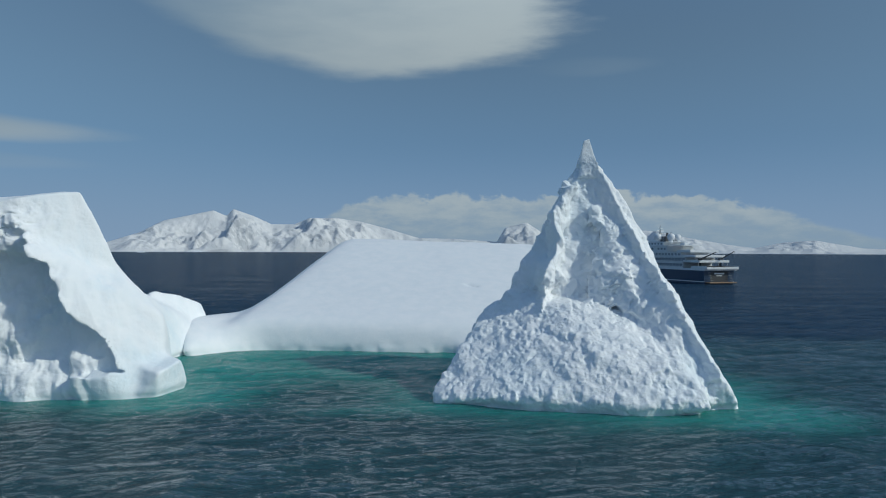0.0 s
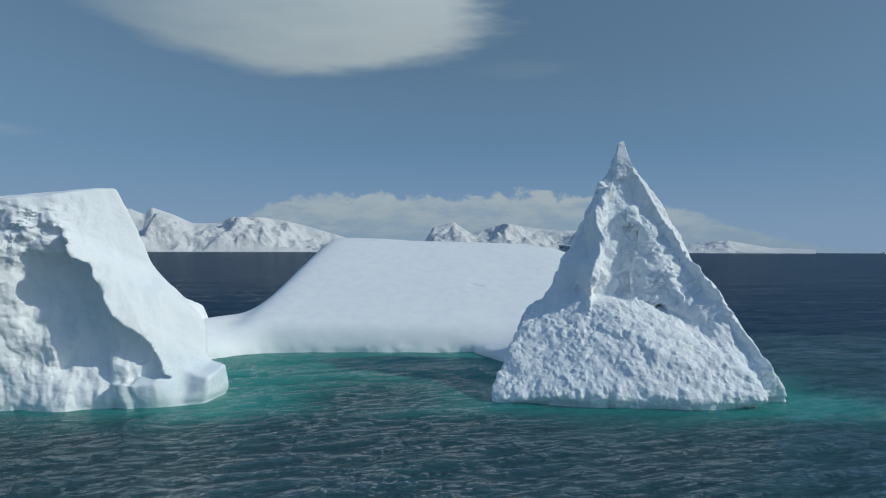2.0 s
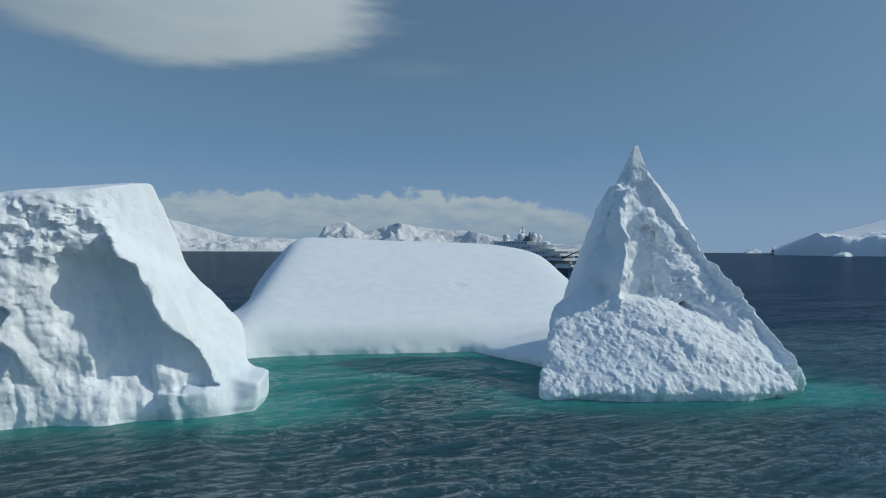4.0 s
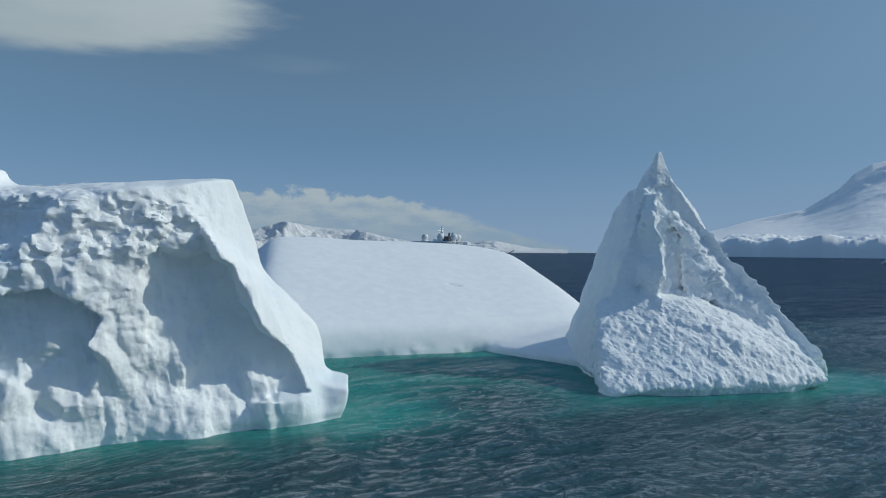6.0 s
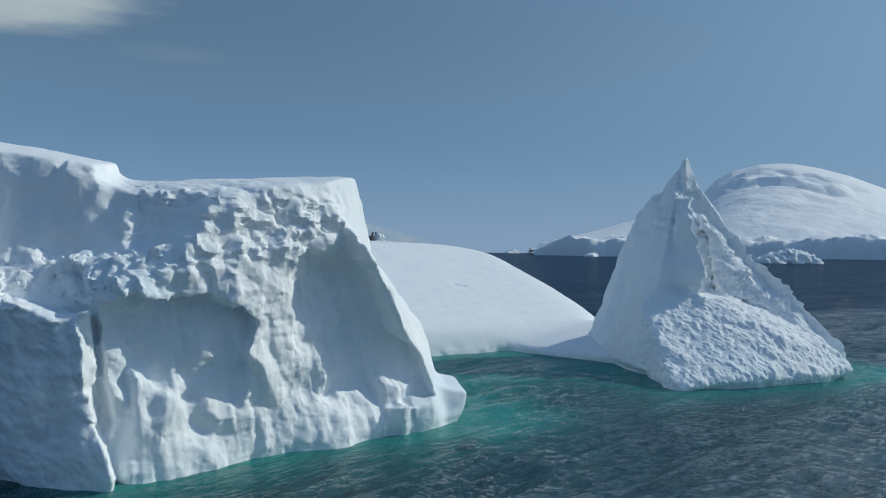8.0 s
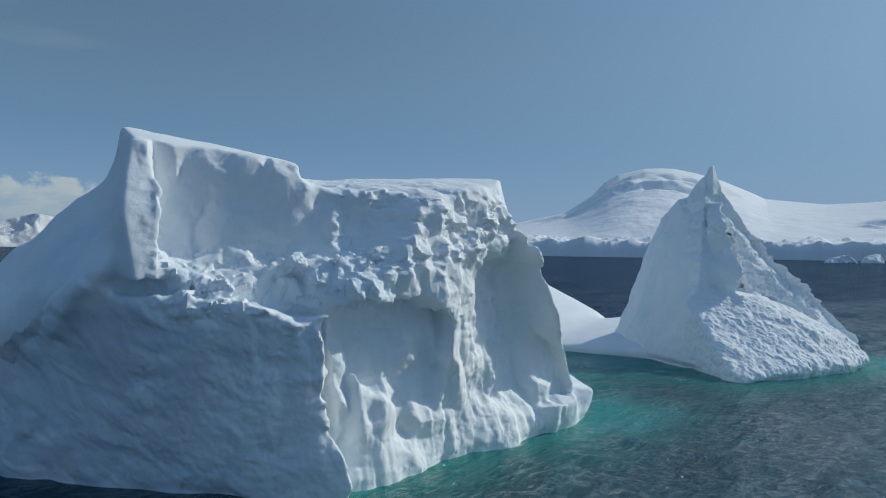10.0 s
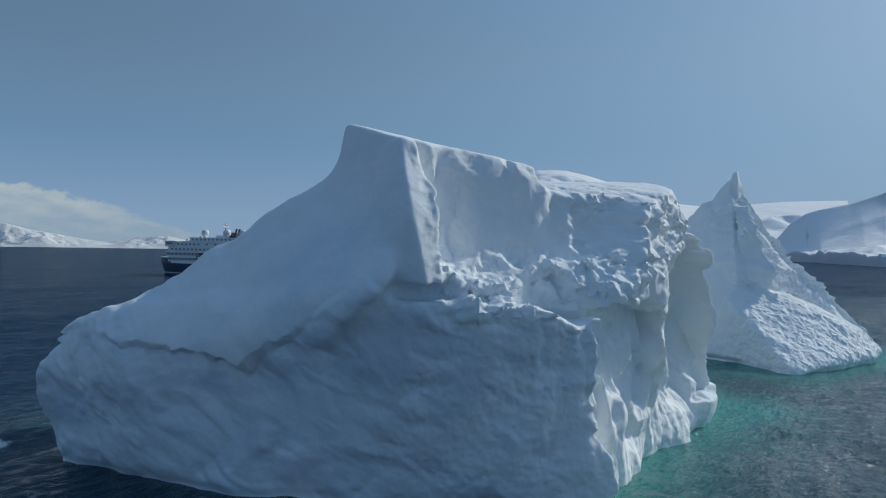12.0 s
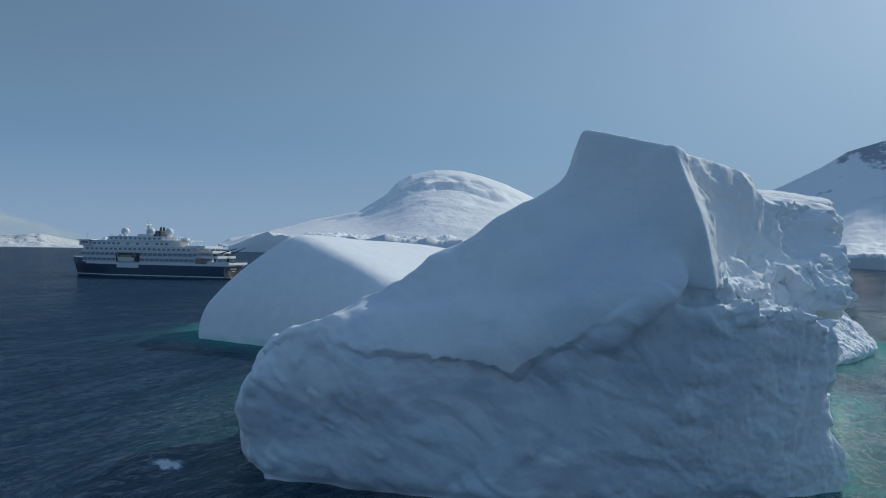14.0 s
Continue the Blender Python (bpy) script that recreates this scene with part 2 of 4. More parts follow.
def surface(lo, hi, cell, shape, relief, reach=3.0):
    """The surface of shape(p) + relief(p, d) as points and four-sided faces, on a grid of that cell."""
    lo, hi = np.array(lo, float), np.array(hi, float)
    n = (np.ceil((hi - lo) / cell / 4).astype(int) * 4) + 1
    ax = [lo[k] + cell * np.arange(n[k]) for k in range(3)]
    cx = [a[::4] for a in ax]
    pc = np.stack(np.meshgrid(*cx, indexing="ij"), -1).reshape(-1, 3).astype(np.float32)
    dc = np.concatenate([shape(pc[s:s + 200000]) for s in range(0, len(pc), 200000)]).reshape([len(c) for c in cx])
    d = dc.astype(np.float32)
    for k in range(3):
        j = np.arange(n[k])
        lo_j = np.minimum(j // 4, d.shape[k] - 2)
        f = ((j - 4 * lo_j) / 4).astype(np.float32).reshape([-1 if a == k else 1 for a in range(3)])
        d = np.take(d, lo_j, k) * (1 - f) + np.take(d, lo_j + 1, k) * f
    near = np.argwhere(np.abs(d) < cell * 1.6 + reach)
    out = np.empty(len(near), np.float32)
    for s in range(0, len(near), 200000):
        q = (near[s:s + 200000] * cell + lo).astype(np.float32)
        v = shape(q)
        close = np.abs(v) < reach
        v[close] += relief(q[close], v[close])
        out[s:s + 200000] = v
    d[near[:, 0], near[:, 1], near[:, 2]] = out
    inside = d < 0
    core = inside[:-1, :-1, :-1].astype(np.int8)
    count = np.zeros_like(core)
    offs = [(a, b, c) for a in (0, 1) for b in (0, 1) for c in (0, 1)]
    m = [s - 1 for s in inside.shape]
    for a, b, c in offs:
        count += inside[a:a + m[0], b:b + m[1], c:c + m[2]]
    act = np.argwhere((count > 0) & (count < 8))
    index = np.full(m, -1, np.int64)
    index[act[:, 0], act[:, 1], act[:, 2]] = np.arange(len(act))
    val = {o: d[act[:, 0] + o[0], act[:, 1] + o[1], act[:, 2] + o[2]] for o in offs}
    acc, cnt = np.zeros((len(act), 3)), np.zeros(len(act))
    for o in offs:
        for k in range(3):
            if o[k]:
                continue
            e = tuple(1 if j == k else o[j] for j in range(3))
            a, b = val[o], val[e]
            cross = (a < 0) != (b < 0)
            f = np.where(cross, a / np.where(cross, a - b, 1), 0)
            pt = np.tile(np.array(o, float), (len(act), 1))
            pt[:, k] += f
            acc += pt * cross[:, None]
            cnt += cross
    verts = lo + cell * (act + acc / cnt[:, None])
    quads = []
    for k in range(3):
        i, j = (k + 1) % 3, (k + 2) % 3
        sl0 = [slice(1, m[q]) for q in range(3)]
        sl0[k] = slice(0, m[k])
        sl1 = list(sl0)
        sl1[k] = slice(1, m[k] + 1)
        a, b = inside[tuple(sl0)], inside[tuple(sl1)]
        for flip in (False, True):
            e = np.argwhere(a & ~b if not flip else b & ~a) + [0 if q == k else 1 for q in range(3)]
            if not len(e):
                continue
            def at(di, dj):
                g = e.copy()
                g[:, i] -= di
                g[:, j] -= dj
                return index[g[:, 0], g[:, 1], g[:, 2]]
            q4 = np.stack([at(1, 1), at(0, 1), at(0, 0), at(1, 0)], 1)
            quads.append(q4[:, ::-1] if flip else q4)
    return verts, np.concatenate(quads)


def refine(verts, faces, field, cell):
    """Each face split into four, its points drawn onto the zero of field(p)."""
    n = len(verts)
    edges = np.sort(np.stack([faces, np.roll(faces, -1, 1)], -1).reshape(-1, 2), 1)
    key, back = np.unique(edges[:, 0].astype(np.int64) * n + edges[:, 1], return_inverse=True)
    mids = 0.5 * (verts[key // n] + verts[key % n])
    cores = verts[faces].mean(1)
    m = n + back.reshape(-1, 4)
    c = n + len(mids) + np.arange(len(faces))
    faces = np.concatenate([np.stack([faces[:, k], m[:, k], c, m[:, k - 1]], 1) for k in range(4)])
    verts = np.concatenate([verts, mids, cores])
    for _ in range(2):
        q = verts[faces]
        fn = np.cross(q[:, 2] - q[:, 0], q[:, 3] - q[:, 1])
        vn = np.zeros_like(verts)
        for k in range(3):
            vn[:, k] = sum(np.bincount(faces[:, j], fn[:, k], len(verts)) for j in range(4))
        vn /= np.linalg.norm(vn, axis=1)[:, None] + 1e-9
        d = np.concatenate([field(v) for v in np.array_split(verts.astype(np.float32), max(1, len(verts) // 100000))])
        verts = verts - vn * np.clip(d, -0.6 * cell, 0.6 * cell)[:, None]
    return verts, faces


def mesh_from(name, verts, faces, mat, smooth=True, attrs=None, crease=0):
    me = bpy.data.meshes.new(name)
    faces = np.asarray(faces)
    k = faces.shape[1]
    me.vertices.add(len(verts))
    me.vertices.foreach_set("co", np.asarray(verts, np.float32).ravel())
    me.loops.add(faces.size)
    me.loops.foreach_set("vertex_index", faces.ravel().astype(np.int32))
    me.polygons.add(len(faces))
    me.polygons.foreach_set("loop_start", np.arange(0, faces.size, k, dtype=np.int32))
    me.polygons.foreach_set("use_smooth", np.full(len(faces), smooth))
    for key, val in (attrs or {}).items():
        me.attributes.new(key, "FLOAT", "POINT").data.foreach_set("value", np.asarray(val, np.float32))
    me.update(calc_edges=True)
    me.validate()
    if crease:
        me.set_sharp_from_angle(angle=radians(crease))
    me.materials.append(mat)
    return me


def part(name, me, parent, label=""):
    ob = new(name, me)
    ob.parent = parent
    return tagged(ob, label)


def notch(p, d, deep=0.9, rise=0.5):
    """Waves undercut the ice at the waterline."""
    w = 0.5 + 0.5 * value_noise(p * 0.18, 41)
    lip = np.exp(-((p[:, 2] - rise + 0.4) / 0.55) ** 2)
    return deep * w * lip


# ---------------------------------------------------------------- the iceberg: wall, saddle and dome, pinnacle
FRONT = hull((-45.3, 87.4, 25.4), (-51.3, 82.5, 23.9), (-60.7, 81, 22.1), (-65.5, 83.7, 22.2), (-71.4, 88.1, 22.5), (-48, 94.4, 22.2), (-70.3, 97.1, 23.7), (-46, 84.6, 12.6), (-56.8, 81, 13.5), (-41.3, 88.9, -5), (-44.2, 86, -5), (-52.4, 86.6, -5), (-68, 84.9, -5), (-69.4, 79.4, 12.6), (-34.6, 95.9, -5), (-46.3, 111.7, -5), (-74.2, 108.1, -5))
PROW = hull((-49.6, 91, 22.1), (-47.8, 93.2, 18.5), (-47.8, 80.9, 17.6), (-46.5, 89, 18.7), (-43.5, 87.7, 15.2), (-39.2, 88.5, 11.6), (-35.5, 89.8, 9.3), (-44.6, 79.4, 9.8), (-40.4, 83.1, 3.9), (-34.6, 85.6, -0.6), (-34.3, 84.9, -5), (-37, 91.9, 3.9), (-38.8, 99.4, 3.6), (-45, 105.8, 9), (-42, 83.4, -5), (-37, 98.8, -5), (-47.6, 110, -5))
PEAK = hull((-78.9, 98, 27.7), (-80.5, 90.2, 25.6), (-66.3, 93.7, 25.5), (-69.2, 86.7, 24.5), (-79.6, 88.7, 16.2), (-76, 85.1, 15.6), (-79.1, 96.5, 25.5), (-79, 98.2, 24), (-80.6, 98.9, 15.1), (-70, 98.9, 23.7), (-76.1, 98.8, 25.2), (-70, 83.9, 15.4), (-69.4, 83, -5), (-84.3, 99.5, -5), (-74.5, 108.8, -5), (-69, 105.7, 13.4))
WALL = hull((-69.8, 78.6, 13.8), (-75.4, 81.9, 14.6), (-81.1, 87.8, 14.9), (-84, 94.5, 12.8), (-88.9, 104.2, 10.7), (-90.4, 116, 12.8), (-93.1, 120, 7.5), (-87.1, 123.7, 6.9), (-81.3, 127.5, 9), (-68.3, 79.8, -5), (-78.1, 91.4, -5), (-86.2, 102.4, -5), (-87.9, 110.8, -5), (-88.9, 117.9, -5), (-86.7, 123.4, -5), (-81.9, 128.8, -5), (-66, 128, -5), (-66, 99.9, 13))
RAMP = hull((-78.4, 91.7, 22), (-83.7, 87.7, 15.8), (-77.5, 95.9, 26.5), (-82, 103.1, 19.2), (-81.2, 109.2, 15.3), (-82.2, 113.3, 12.9), (-83.3, 115.8, 11.1), (-90, 121.6, 6.7), (-91.5, 121.4, 8.2), (-83.4, 125.1, 4.2), (-85.5, 103.5, 11.8), (-87.4, 112.3, 8.8), (-80.4, 130.7, -5), (-87.8, 118.3, -5), (-60.8, 117, 8.8), (-55.9, 128.1, -0.2), (-61.8, 136, -5), (-52.4, 131.6, -3.1), (-66.1, 99.8, 17.2))
BACK = hull((-48.2, 94.7, 18), (-62.1, 97.8, 20.4), (-48, 110, 10.8), (-50, 124, 7.6), (-47.4, 130, 6), (-56.9, 134.1, 6.8), (-72, 128, 8), (-42.5, 114, -4), (-44.1, 133, 2.9), (-60, 142, -5), (-80, 134, -5), (-76, 104, 19.1))
KNOLL = hull((-50.7, 119, 11.6), (-48.6, 122.4, 11.2), (-46.6, 128.3, 8.5), (-44.9, 131.6, 8.3), (-43.6, 132.9, 4.3), (-53.8, 123.4, 8.3), (-52.5, 132.2, 4.8), (-47.5, 117.8, 3.6), (-56, 130, -2), (-44.1, 133.9, -2), (-46.1, 117.5, -2.4))
TOE = hull((-39.3, 86.3, 4.4), (-37.7, 90.3, 5.6), (-35.8, 88.1, 4.3), (-32.7, 87.8, 4), (-32.7, 89.8, 0.9), (-34, 83.8, 3.1), (-35, 85.6, -5), (-33.6, 91, -5), (-35.8, 95.8, 2.1), (-41, 83.7, -5), (-40, 100, -5), (-42.5, 95.7, 5.2))
BUTTRESS = hull((-81.2, 87.3, 15.2), (-79.6, 87.3, 15.7), (-82, 88.2, 20.5), (-79.2, 87.9, 20.6), (-80.7, 90.6, 25.9), (-78.9, 90, 25.3), (-78.6, 91.5, 25.2), (-78.8, 90.7, 16.7), (-82.5, 93, 16.1), (-80, 93.4, 24.9))
STEP = hull((-79, 80, 22.5), (-70, 76, 22), (-79, 80, 30), (-70, 76, 30), (-78.9, 90.1, 23.1), (-70.8, 87.6, 22.5), (-78.9, 91.5, 30), (-70.7, 89.6, 30))
ALCOVE = hull((-54, 77, 16.8), (-52.2, 77, 18.0), (-48.6, 77, 18.2), (-47.1, 77, 17.4), (-46.6, 77, 14), (-45.2, 77, 10.4), (-41, 77, 6.4), (-37, 77, 3.2), (-45, 77, 2.6), (-54.4, 77, 6.5), (-54.2, 82.4, 16.6), (-51.8, 84.6, 17.6), (-48.4, 85.2, 17.6), (-47.0, 85.2, 17.0), (-46.5, 85.2, 13.8), (-45.2, 85.2, 10.2), (-41, 85.2, 6.2), (-37.6, 84.9, 3.2), (-45, 83.4, 3.0), (-51.8, 83.0, 6.0), (-54.4, 82.2, 6.5))
SHELF = hull((-71, 77, 13.6), (-71, 77, 7.4), (-63, 77, 15.2), (-57.4, 77, 13.8), (-57.0, 77, 10), (-57.8, 77, 6), (-58.4, 77, 2.4), (-65.5, 77, 8.4), (-69.6, 81.4, 13.4), (-69.6, 81.2, 7.6), (-63, 83.6, 14.8), (-58.6, 83.8, 13.0), (-57.8, 83.6, 10), (-58.6, 83.2, 6), (-58.8, 82.8, 2.6), (-65.5, 82.6, 8.6))
LUMP = hull((-67.2, 81.4, 9.0), (-67.7, 81.2, -5), (-64.5, 81.8, 6.4), (-61, 82.0, 2.0), (-58.8, 82.2, -5), (-66, 86, 8.8), (-60, 86, 3), (-68.2, 84, 8.4), (-68.6, 83, -5), (-66.6, 80.8, 3), (-62, 81.5, 0.5))
SKIRT = hull((-61, 82.5, 4.8), (-57.5, 82.5, 5.4), (-50, 83.9, 5), (-44, 84.7, 3.6), (-38.5, 85, 2.4), (-62, 81.8, -5), (-52, 81.9, -5), (-44, 82.6, -5), (-37, 84, -5), (-60.1, 82.3, 0.3), (-50.1, 82.6, 0.6), (-42, 82.6, 0.8), (-37.4, 84.4, 0.6), (-60, 88, -5), (-38, 90, -5), (-60, 88, 3), (-40, 89, 2))
CORE = hull((-78, 89.5, -5), (-73, 84.8, -5), (-69.5, 82.2, -5), (-64, 83, -5), (-78, 89.5, 12.2), (-73, 84.8, 12.2), (-69.5, 82.8, 6), (-69.6, 83.8, 12), (-64, 84, 5), (-64, 96, 12), (-78, 96, 12.2), (-64, 96, -5), (-78, 96, -5))
HEART = hull((-79.4, 92.0, 12), (-79.4, 92.0, 22), (-74, 89.4, 21.5), (-74, 88, 12), (-80, 97, 12), (-79.4, 97, 23), (-70, 97, 12), (-70, 97, 21))
UPPER = hull((-61, 78, 25), (-72, 78, 27), (-78.8, 82, 28), (-79.2, 82, 13.4), (-71.9, 77.2, 12.4), (-61.9, 77, 17.7), (-61.4, 82.6, 25), (-64, 83.4, 25.5), (-72, 87, 26.5), (-78.2, 91.5, 26.8), (-79.4, 90.3, 17.1), (-71.9, 86.8, 17.3), (-63, 83.4, 18.6))


def shaken(p, amount, scale, seed):
    """The points moved about, so that a form met there has a broken outline."""
    return p + amount * np.stack([facets(p, scale, seed, 1.0, 0.3), facets(p, scale * 1.4, seed + 1, 0.5, 0.3), facets(p, scale, seed + 2, 1.0, 0.3)], 1)


def wall_shape(p):
    w = shaken(p, 1.5, 0.3, 5)
    d = join(body(p, FRONT, 0.12), body(p, PROW, 0.2), 0.7)
    d = join(d, body(p, TOE, 0.12), 0.9)
    d = join(d, body(p, PEAK, 0.16), 2.0)
    d = join(d, body(p, WALL, 0.25), 0.5)
    d = join(d, body(p, RAMP, 0.4), 1.1)
    d = join(d, body(p, BACK, 0.8), 2.5)
    d = join(d, body(p, KNOLL, 0.4), 1.5)
    d = carve(d, body(w, ALCOVE, 0.12), 0.2)
    d = carve(d, body(w, SHELF, 0.15), 0.3)
    d = join(d, body(p, SKIRT, 0.2), 0.9)
    d = join(d, body(p, LUMP, 0.15), 0.4)
    d = carve(d, body(w, UPPER, 0.15), 0.3)
    d = carve(d, body(w, STEP, 0.1), 0.25)
    d = join(d, body(p, BUTTRESS, 0.12), 0.4)
    d = np.minimum(d, body(p, HEART, 0.3))
    return join(d, body(p, CORE, 0.3), 0.4)


def old_ice(p):
    """1 where bare old ice crops out of the flank below the edge of the drifted snow, 0 under snow."""
    x, y, z = p[:, 0], p[:, 1], p[:, 2]
    edge = np.interp(y, (86, 88.6, 91, 93, 96, 99.8, 105, 112, 121, 128), (13.2, 15.4, 16.6, 14.6, 11.9, 9.6, 10.9, 11.3, 10.2, 7.0))
    edge = edge + 1.1 * fbm(p * (1, 1, 0.3), 0.2, 4, 0.55, 29)
    return np.clip((edge - z) / 0.5 + 0.5, 0, 1) * np.clip((-70.5 - x) / 2.5, 0, 1) * np.clip((123 - y) / 5, 0, 1)


LEAN3 = np.array(Euler((0.5, 0.35, 0.3)).to_matrix(), np.float32)


def wall_relief(p, d):
    x, y, z = p[:, 0], p[:, 1], p[:, 2]
    front = np.clip((97 - y + 0.35 * (z - 10)) / 6, 0, 1) * np.clip((-43.0 - x - 0.25 * (z - 14)) / 5, 0.12, 1)
    left = np.clip((-71 - x) / 5, 0, 1)
    crag = front * (1 - 0.85 * left * np.clip((16.5 - z) / 2, 0.3, 1))
    top = np.clip((25.0 - z) / 3.0, 0.1, 1)
    crag = crag * np.clip((x + 80.8) / 1.6, 0.1, 1) * top * np.clip(z / 4, 0.6, 1)
    warp = 0.25 * fbm(p, 0.3, 3, 0.5, 7)
    q = np.stack([0.9 * x - 0.3 * z + warp, 0.25 * y, 0.85 * z + 0.25 * x + 0.5 * warp], 1)
    shelter = np.clip(np.minimum(body(p, ALCOVE, 0.3), body(p, SHELF, 0.3)) / 1.2 + 0.9, 0.85, 1)
    band = np.clip((z - 15.5 - 0.15 * (x + 60)) / 2, 0, 1) * np.clip((23.6 - z) / 1.5, 0, 1) * np.clip((-47 - x) / 4, 0, 1) * np.clip((x + 69) / 4, 0, 1)
    inner = np.clip(-body(p, UPPER, 0.3) / 1.0 + 0.6, 0, 1)
    q2 = np.stack([x + 0.25 * z + warp, 0.5 * y, z - 0.35 * x - warp], 1)
    out = only(crag * (1 - 0.65 * inner), q, lambda a: 0.75 * facets(a, 0.16, 3, 1.5, 0.15))
    out += only(crag * shelter * (1 - 0.55 * inner), q2, lambda a: 0.4 * facets(a, 0.38, 4, 1.5, 0.3) - 0.5 * np.abs(facets(a, 0.35, 9, 1.5, 0.3)) + 0.17)
    out += only(crag * shelter * (0.5 + 0.5 * band) * (1 - 0.6 * inner), q, lambda a: -0.25 * np.abs(facets(a, 0.7, 8, 1.5, 0.4)) + 0.16 * facets(a, 1.2, 14, 1.5, 0.4) - 0.12 * np.abs(facets(a, 1.7, 13, 1.5, 0.4)) + 0.16)
    out += only(crag * band * shelter, q2, lambda a: -0.55 * np.abs(facets(a, 0.6, 15, 1.6, 0.9)) - 0.32 * np.abs(facets(a, 1.3, 16, 1.6, 0.5)) + 0.26)
    flute = np.clip((-38 - x) / 3, 0, 1) * np.clip((x + 70) / 3, 0, 1) * np.clip((17.5 - z) / 3, 0, 1) * np.clip((90 - y) / 3, 0, 1)
    out += only(flute, np.stack([x + 0.2 * z, 0.4 * y, 0.2 * z], 1), lambda a: 0.4 * facets(a, 0.45, 43, 1.5, 0.3) + 0.18 * facets(a, 1.0, 44, 1.5, 0.3))
    slope = np.clip((18.3 - z) / 1.0, 0, 1) * np.clip((z - 12.6) / 0.8, 0, 1) * np.clip(body(p, WALL, 0.2) / 0.4 + 1.2, 0, 1)
    rubble = slope * np.clip((-64 - x) / 3, 0, 1) * np.clip((x + 80.5) / 2, 0, 1) * np.clip((91 - y) / 2, 0, 1)
    out += only(rubble, p, lambda a: -0.5 * np.abs(facets(a, 0.7, 17, 1.6, 0.6)) - 0.35 * np.abs(facets(a, 1.5, 19, 1.6, 0.6)) + 0.22)
    smooth_face = (1 - front) * np.clip((-30 - x) / 4, 0.5, 1)
    out += only(smooth_face, p, lambda a: 0.2 * fbm(a, 0.13, 3, 0.5, 21) + 0.2 * facets(a, 0.25, 23, 1.2, 0.4) + 0.09 * facets(a, 0.6, 24, 1.3, 0.5))
    old = old_ice(p)
    lower = np.clip(old, 0, 1)
    out += 0.28 * old
    out += only(lower, p @ LEAN3 * (0.7, 0.7, 1), lambda a: 0.5 * facets(a, 0.15, 33, 1.4, 0.3) - 0.4 * np.abs(facets(a, 0.28, 34, 1.5, 0.4)) - 0.2 * np.abs(facets(a, 0.6, 37, 1.5, 0.35)) + 0.16)
    out += only(left * (1 - lower), p, lambda a: 0.16 * fbm(a, 0.09, 3, 0.4, 35))
    end = np.clip((y - 104) / 8, 0, 1) * left
    out += only(end, p, lambda a: 0.55 * fbm(a, 0.17, 4, 0.55, 39))
    return out + notch(p, d, 0.4)


DOME = hull((-25, 176.2, 22.3), (-12.1, 167.9, 19.5), (6, 172, 19.2), (25.1, 175.7, 20.5), (35, 167.8, 18.5), (38.5, 155.4, 9.6), (34.6, 133.6, 6.1), (25.5, 121.6, 5.1), (8, 121, 2.4), (3, 120.6, 1.4), (-6, 125.2, 1.5), (-20, 130.8, 1.3), (-31, 130.8, 1.6), (-39, 124.9, 5.3), (-26, 141.5, 5.3), (6, 142, 9.6), (-28.2, 169.6, 19), (-32.4, 174.8, 13.8), (-34, 185.7, 11.8), (-36, 190.4, 6.7), (-20.4, 194.5, 11.8), (20, 195.5, 9.3), (3, 120, -5), (-6, 124.5, -5), (-20, 130, -5), (-31, 130, -5), (-40.4, 124.4, -5), (-35, 172, -5), (-38, 189, -5), (-20.1, 204.1, -5), (30, 205.9, -5), (49.9, 169.9, -5), (38.5, 125.9, -5))
NECK = hull((-39, 124.4, 1.4), (-43.1, 115, 1.8), (-45.9, 123.9, 6.3), (-43, 136, 4.6), (-36.8, 149.9, 5.7), (-29.9, 148, 6.6), (-29.9, 131.4, 2.2), (-47.9, 131.9, 5.6), (-40, 152, -5), (-51.9, 134, -5), (-43, 113, -5), (-39, 123.5, -5), (-28, 131, -5))
FOOT = hull((2, 120.5, 1.4), (6.8, 113.8, 1.3), (7.6, 106, 1.4), (8.6, 98, 2.2), (24, 100, 6), (30, 120, 5), (14, 124, 4.2), (2, 120, -5), (7, 113, -5), (8, 104, -5), (30, 122, -5), (26, 98, -5))


def dome_shape(p):
    d = join(body(p, DOME, 0.9), body(p, NECK, 0.8), 4.0)
    return join(d, body(p, FOOT, 0.7), 3.0)


def dome_relief(p, d):
    shore = np.exp(-(p[:, 2] / 1.3) ** 2)
    out = 0.2 * fbm(p, 0.05, 3, 0.4, 51) + 0.025 * fbm(p, 0.5, 3, 0.5, 52)
    out += only(shore, p, lambda a: 0.35 * facets(a, 0.8, 53, 1.0, 0.8))
    # a short crack and a few slumps in the snow
    line = np.abs((p[:, 0] - 5.8) * 0.5 + (p[:, 1] - 142.1) * 0.86) + np.clip(np.abs((p[:, 0] - 5.8) * 0.86 - (p[:, 1] - 142.1) * 0.5) - 1.2, 0, 9)
    out += 0.5 * np.exp(-(line / 0.4) ** 2) * np.exp(-((p[:, 2] - 9.5) / 3) ** 2)
    return out + notch(p, d, 0.5, 0.25)


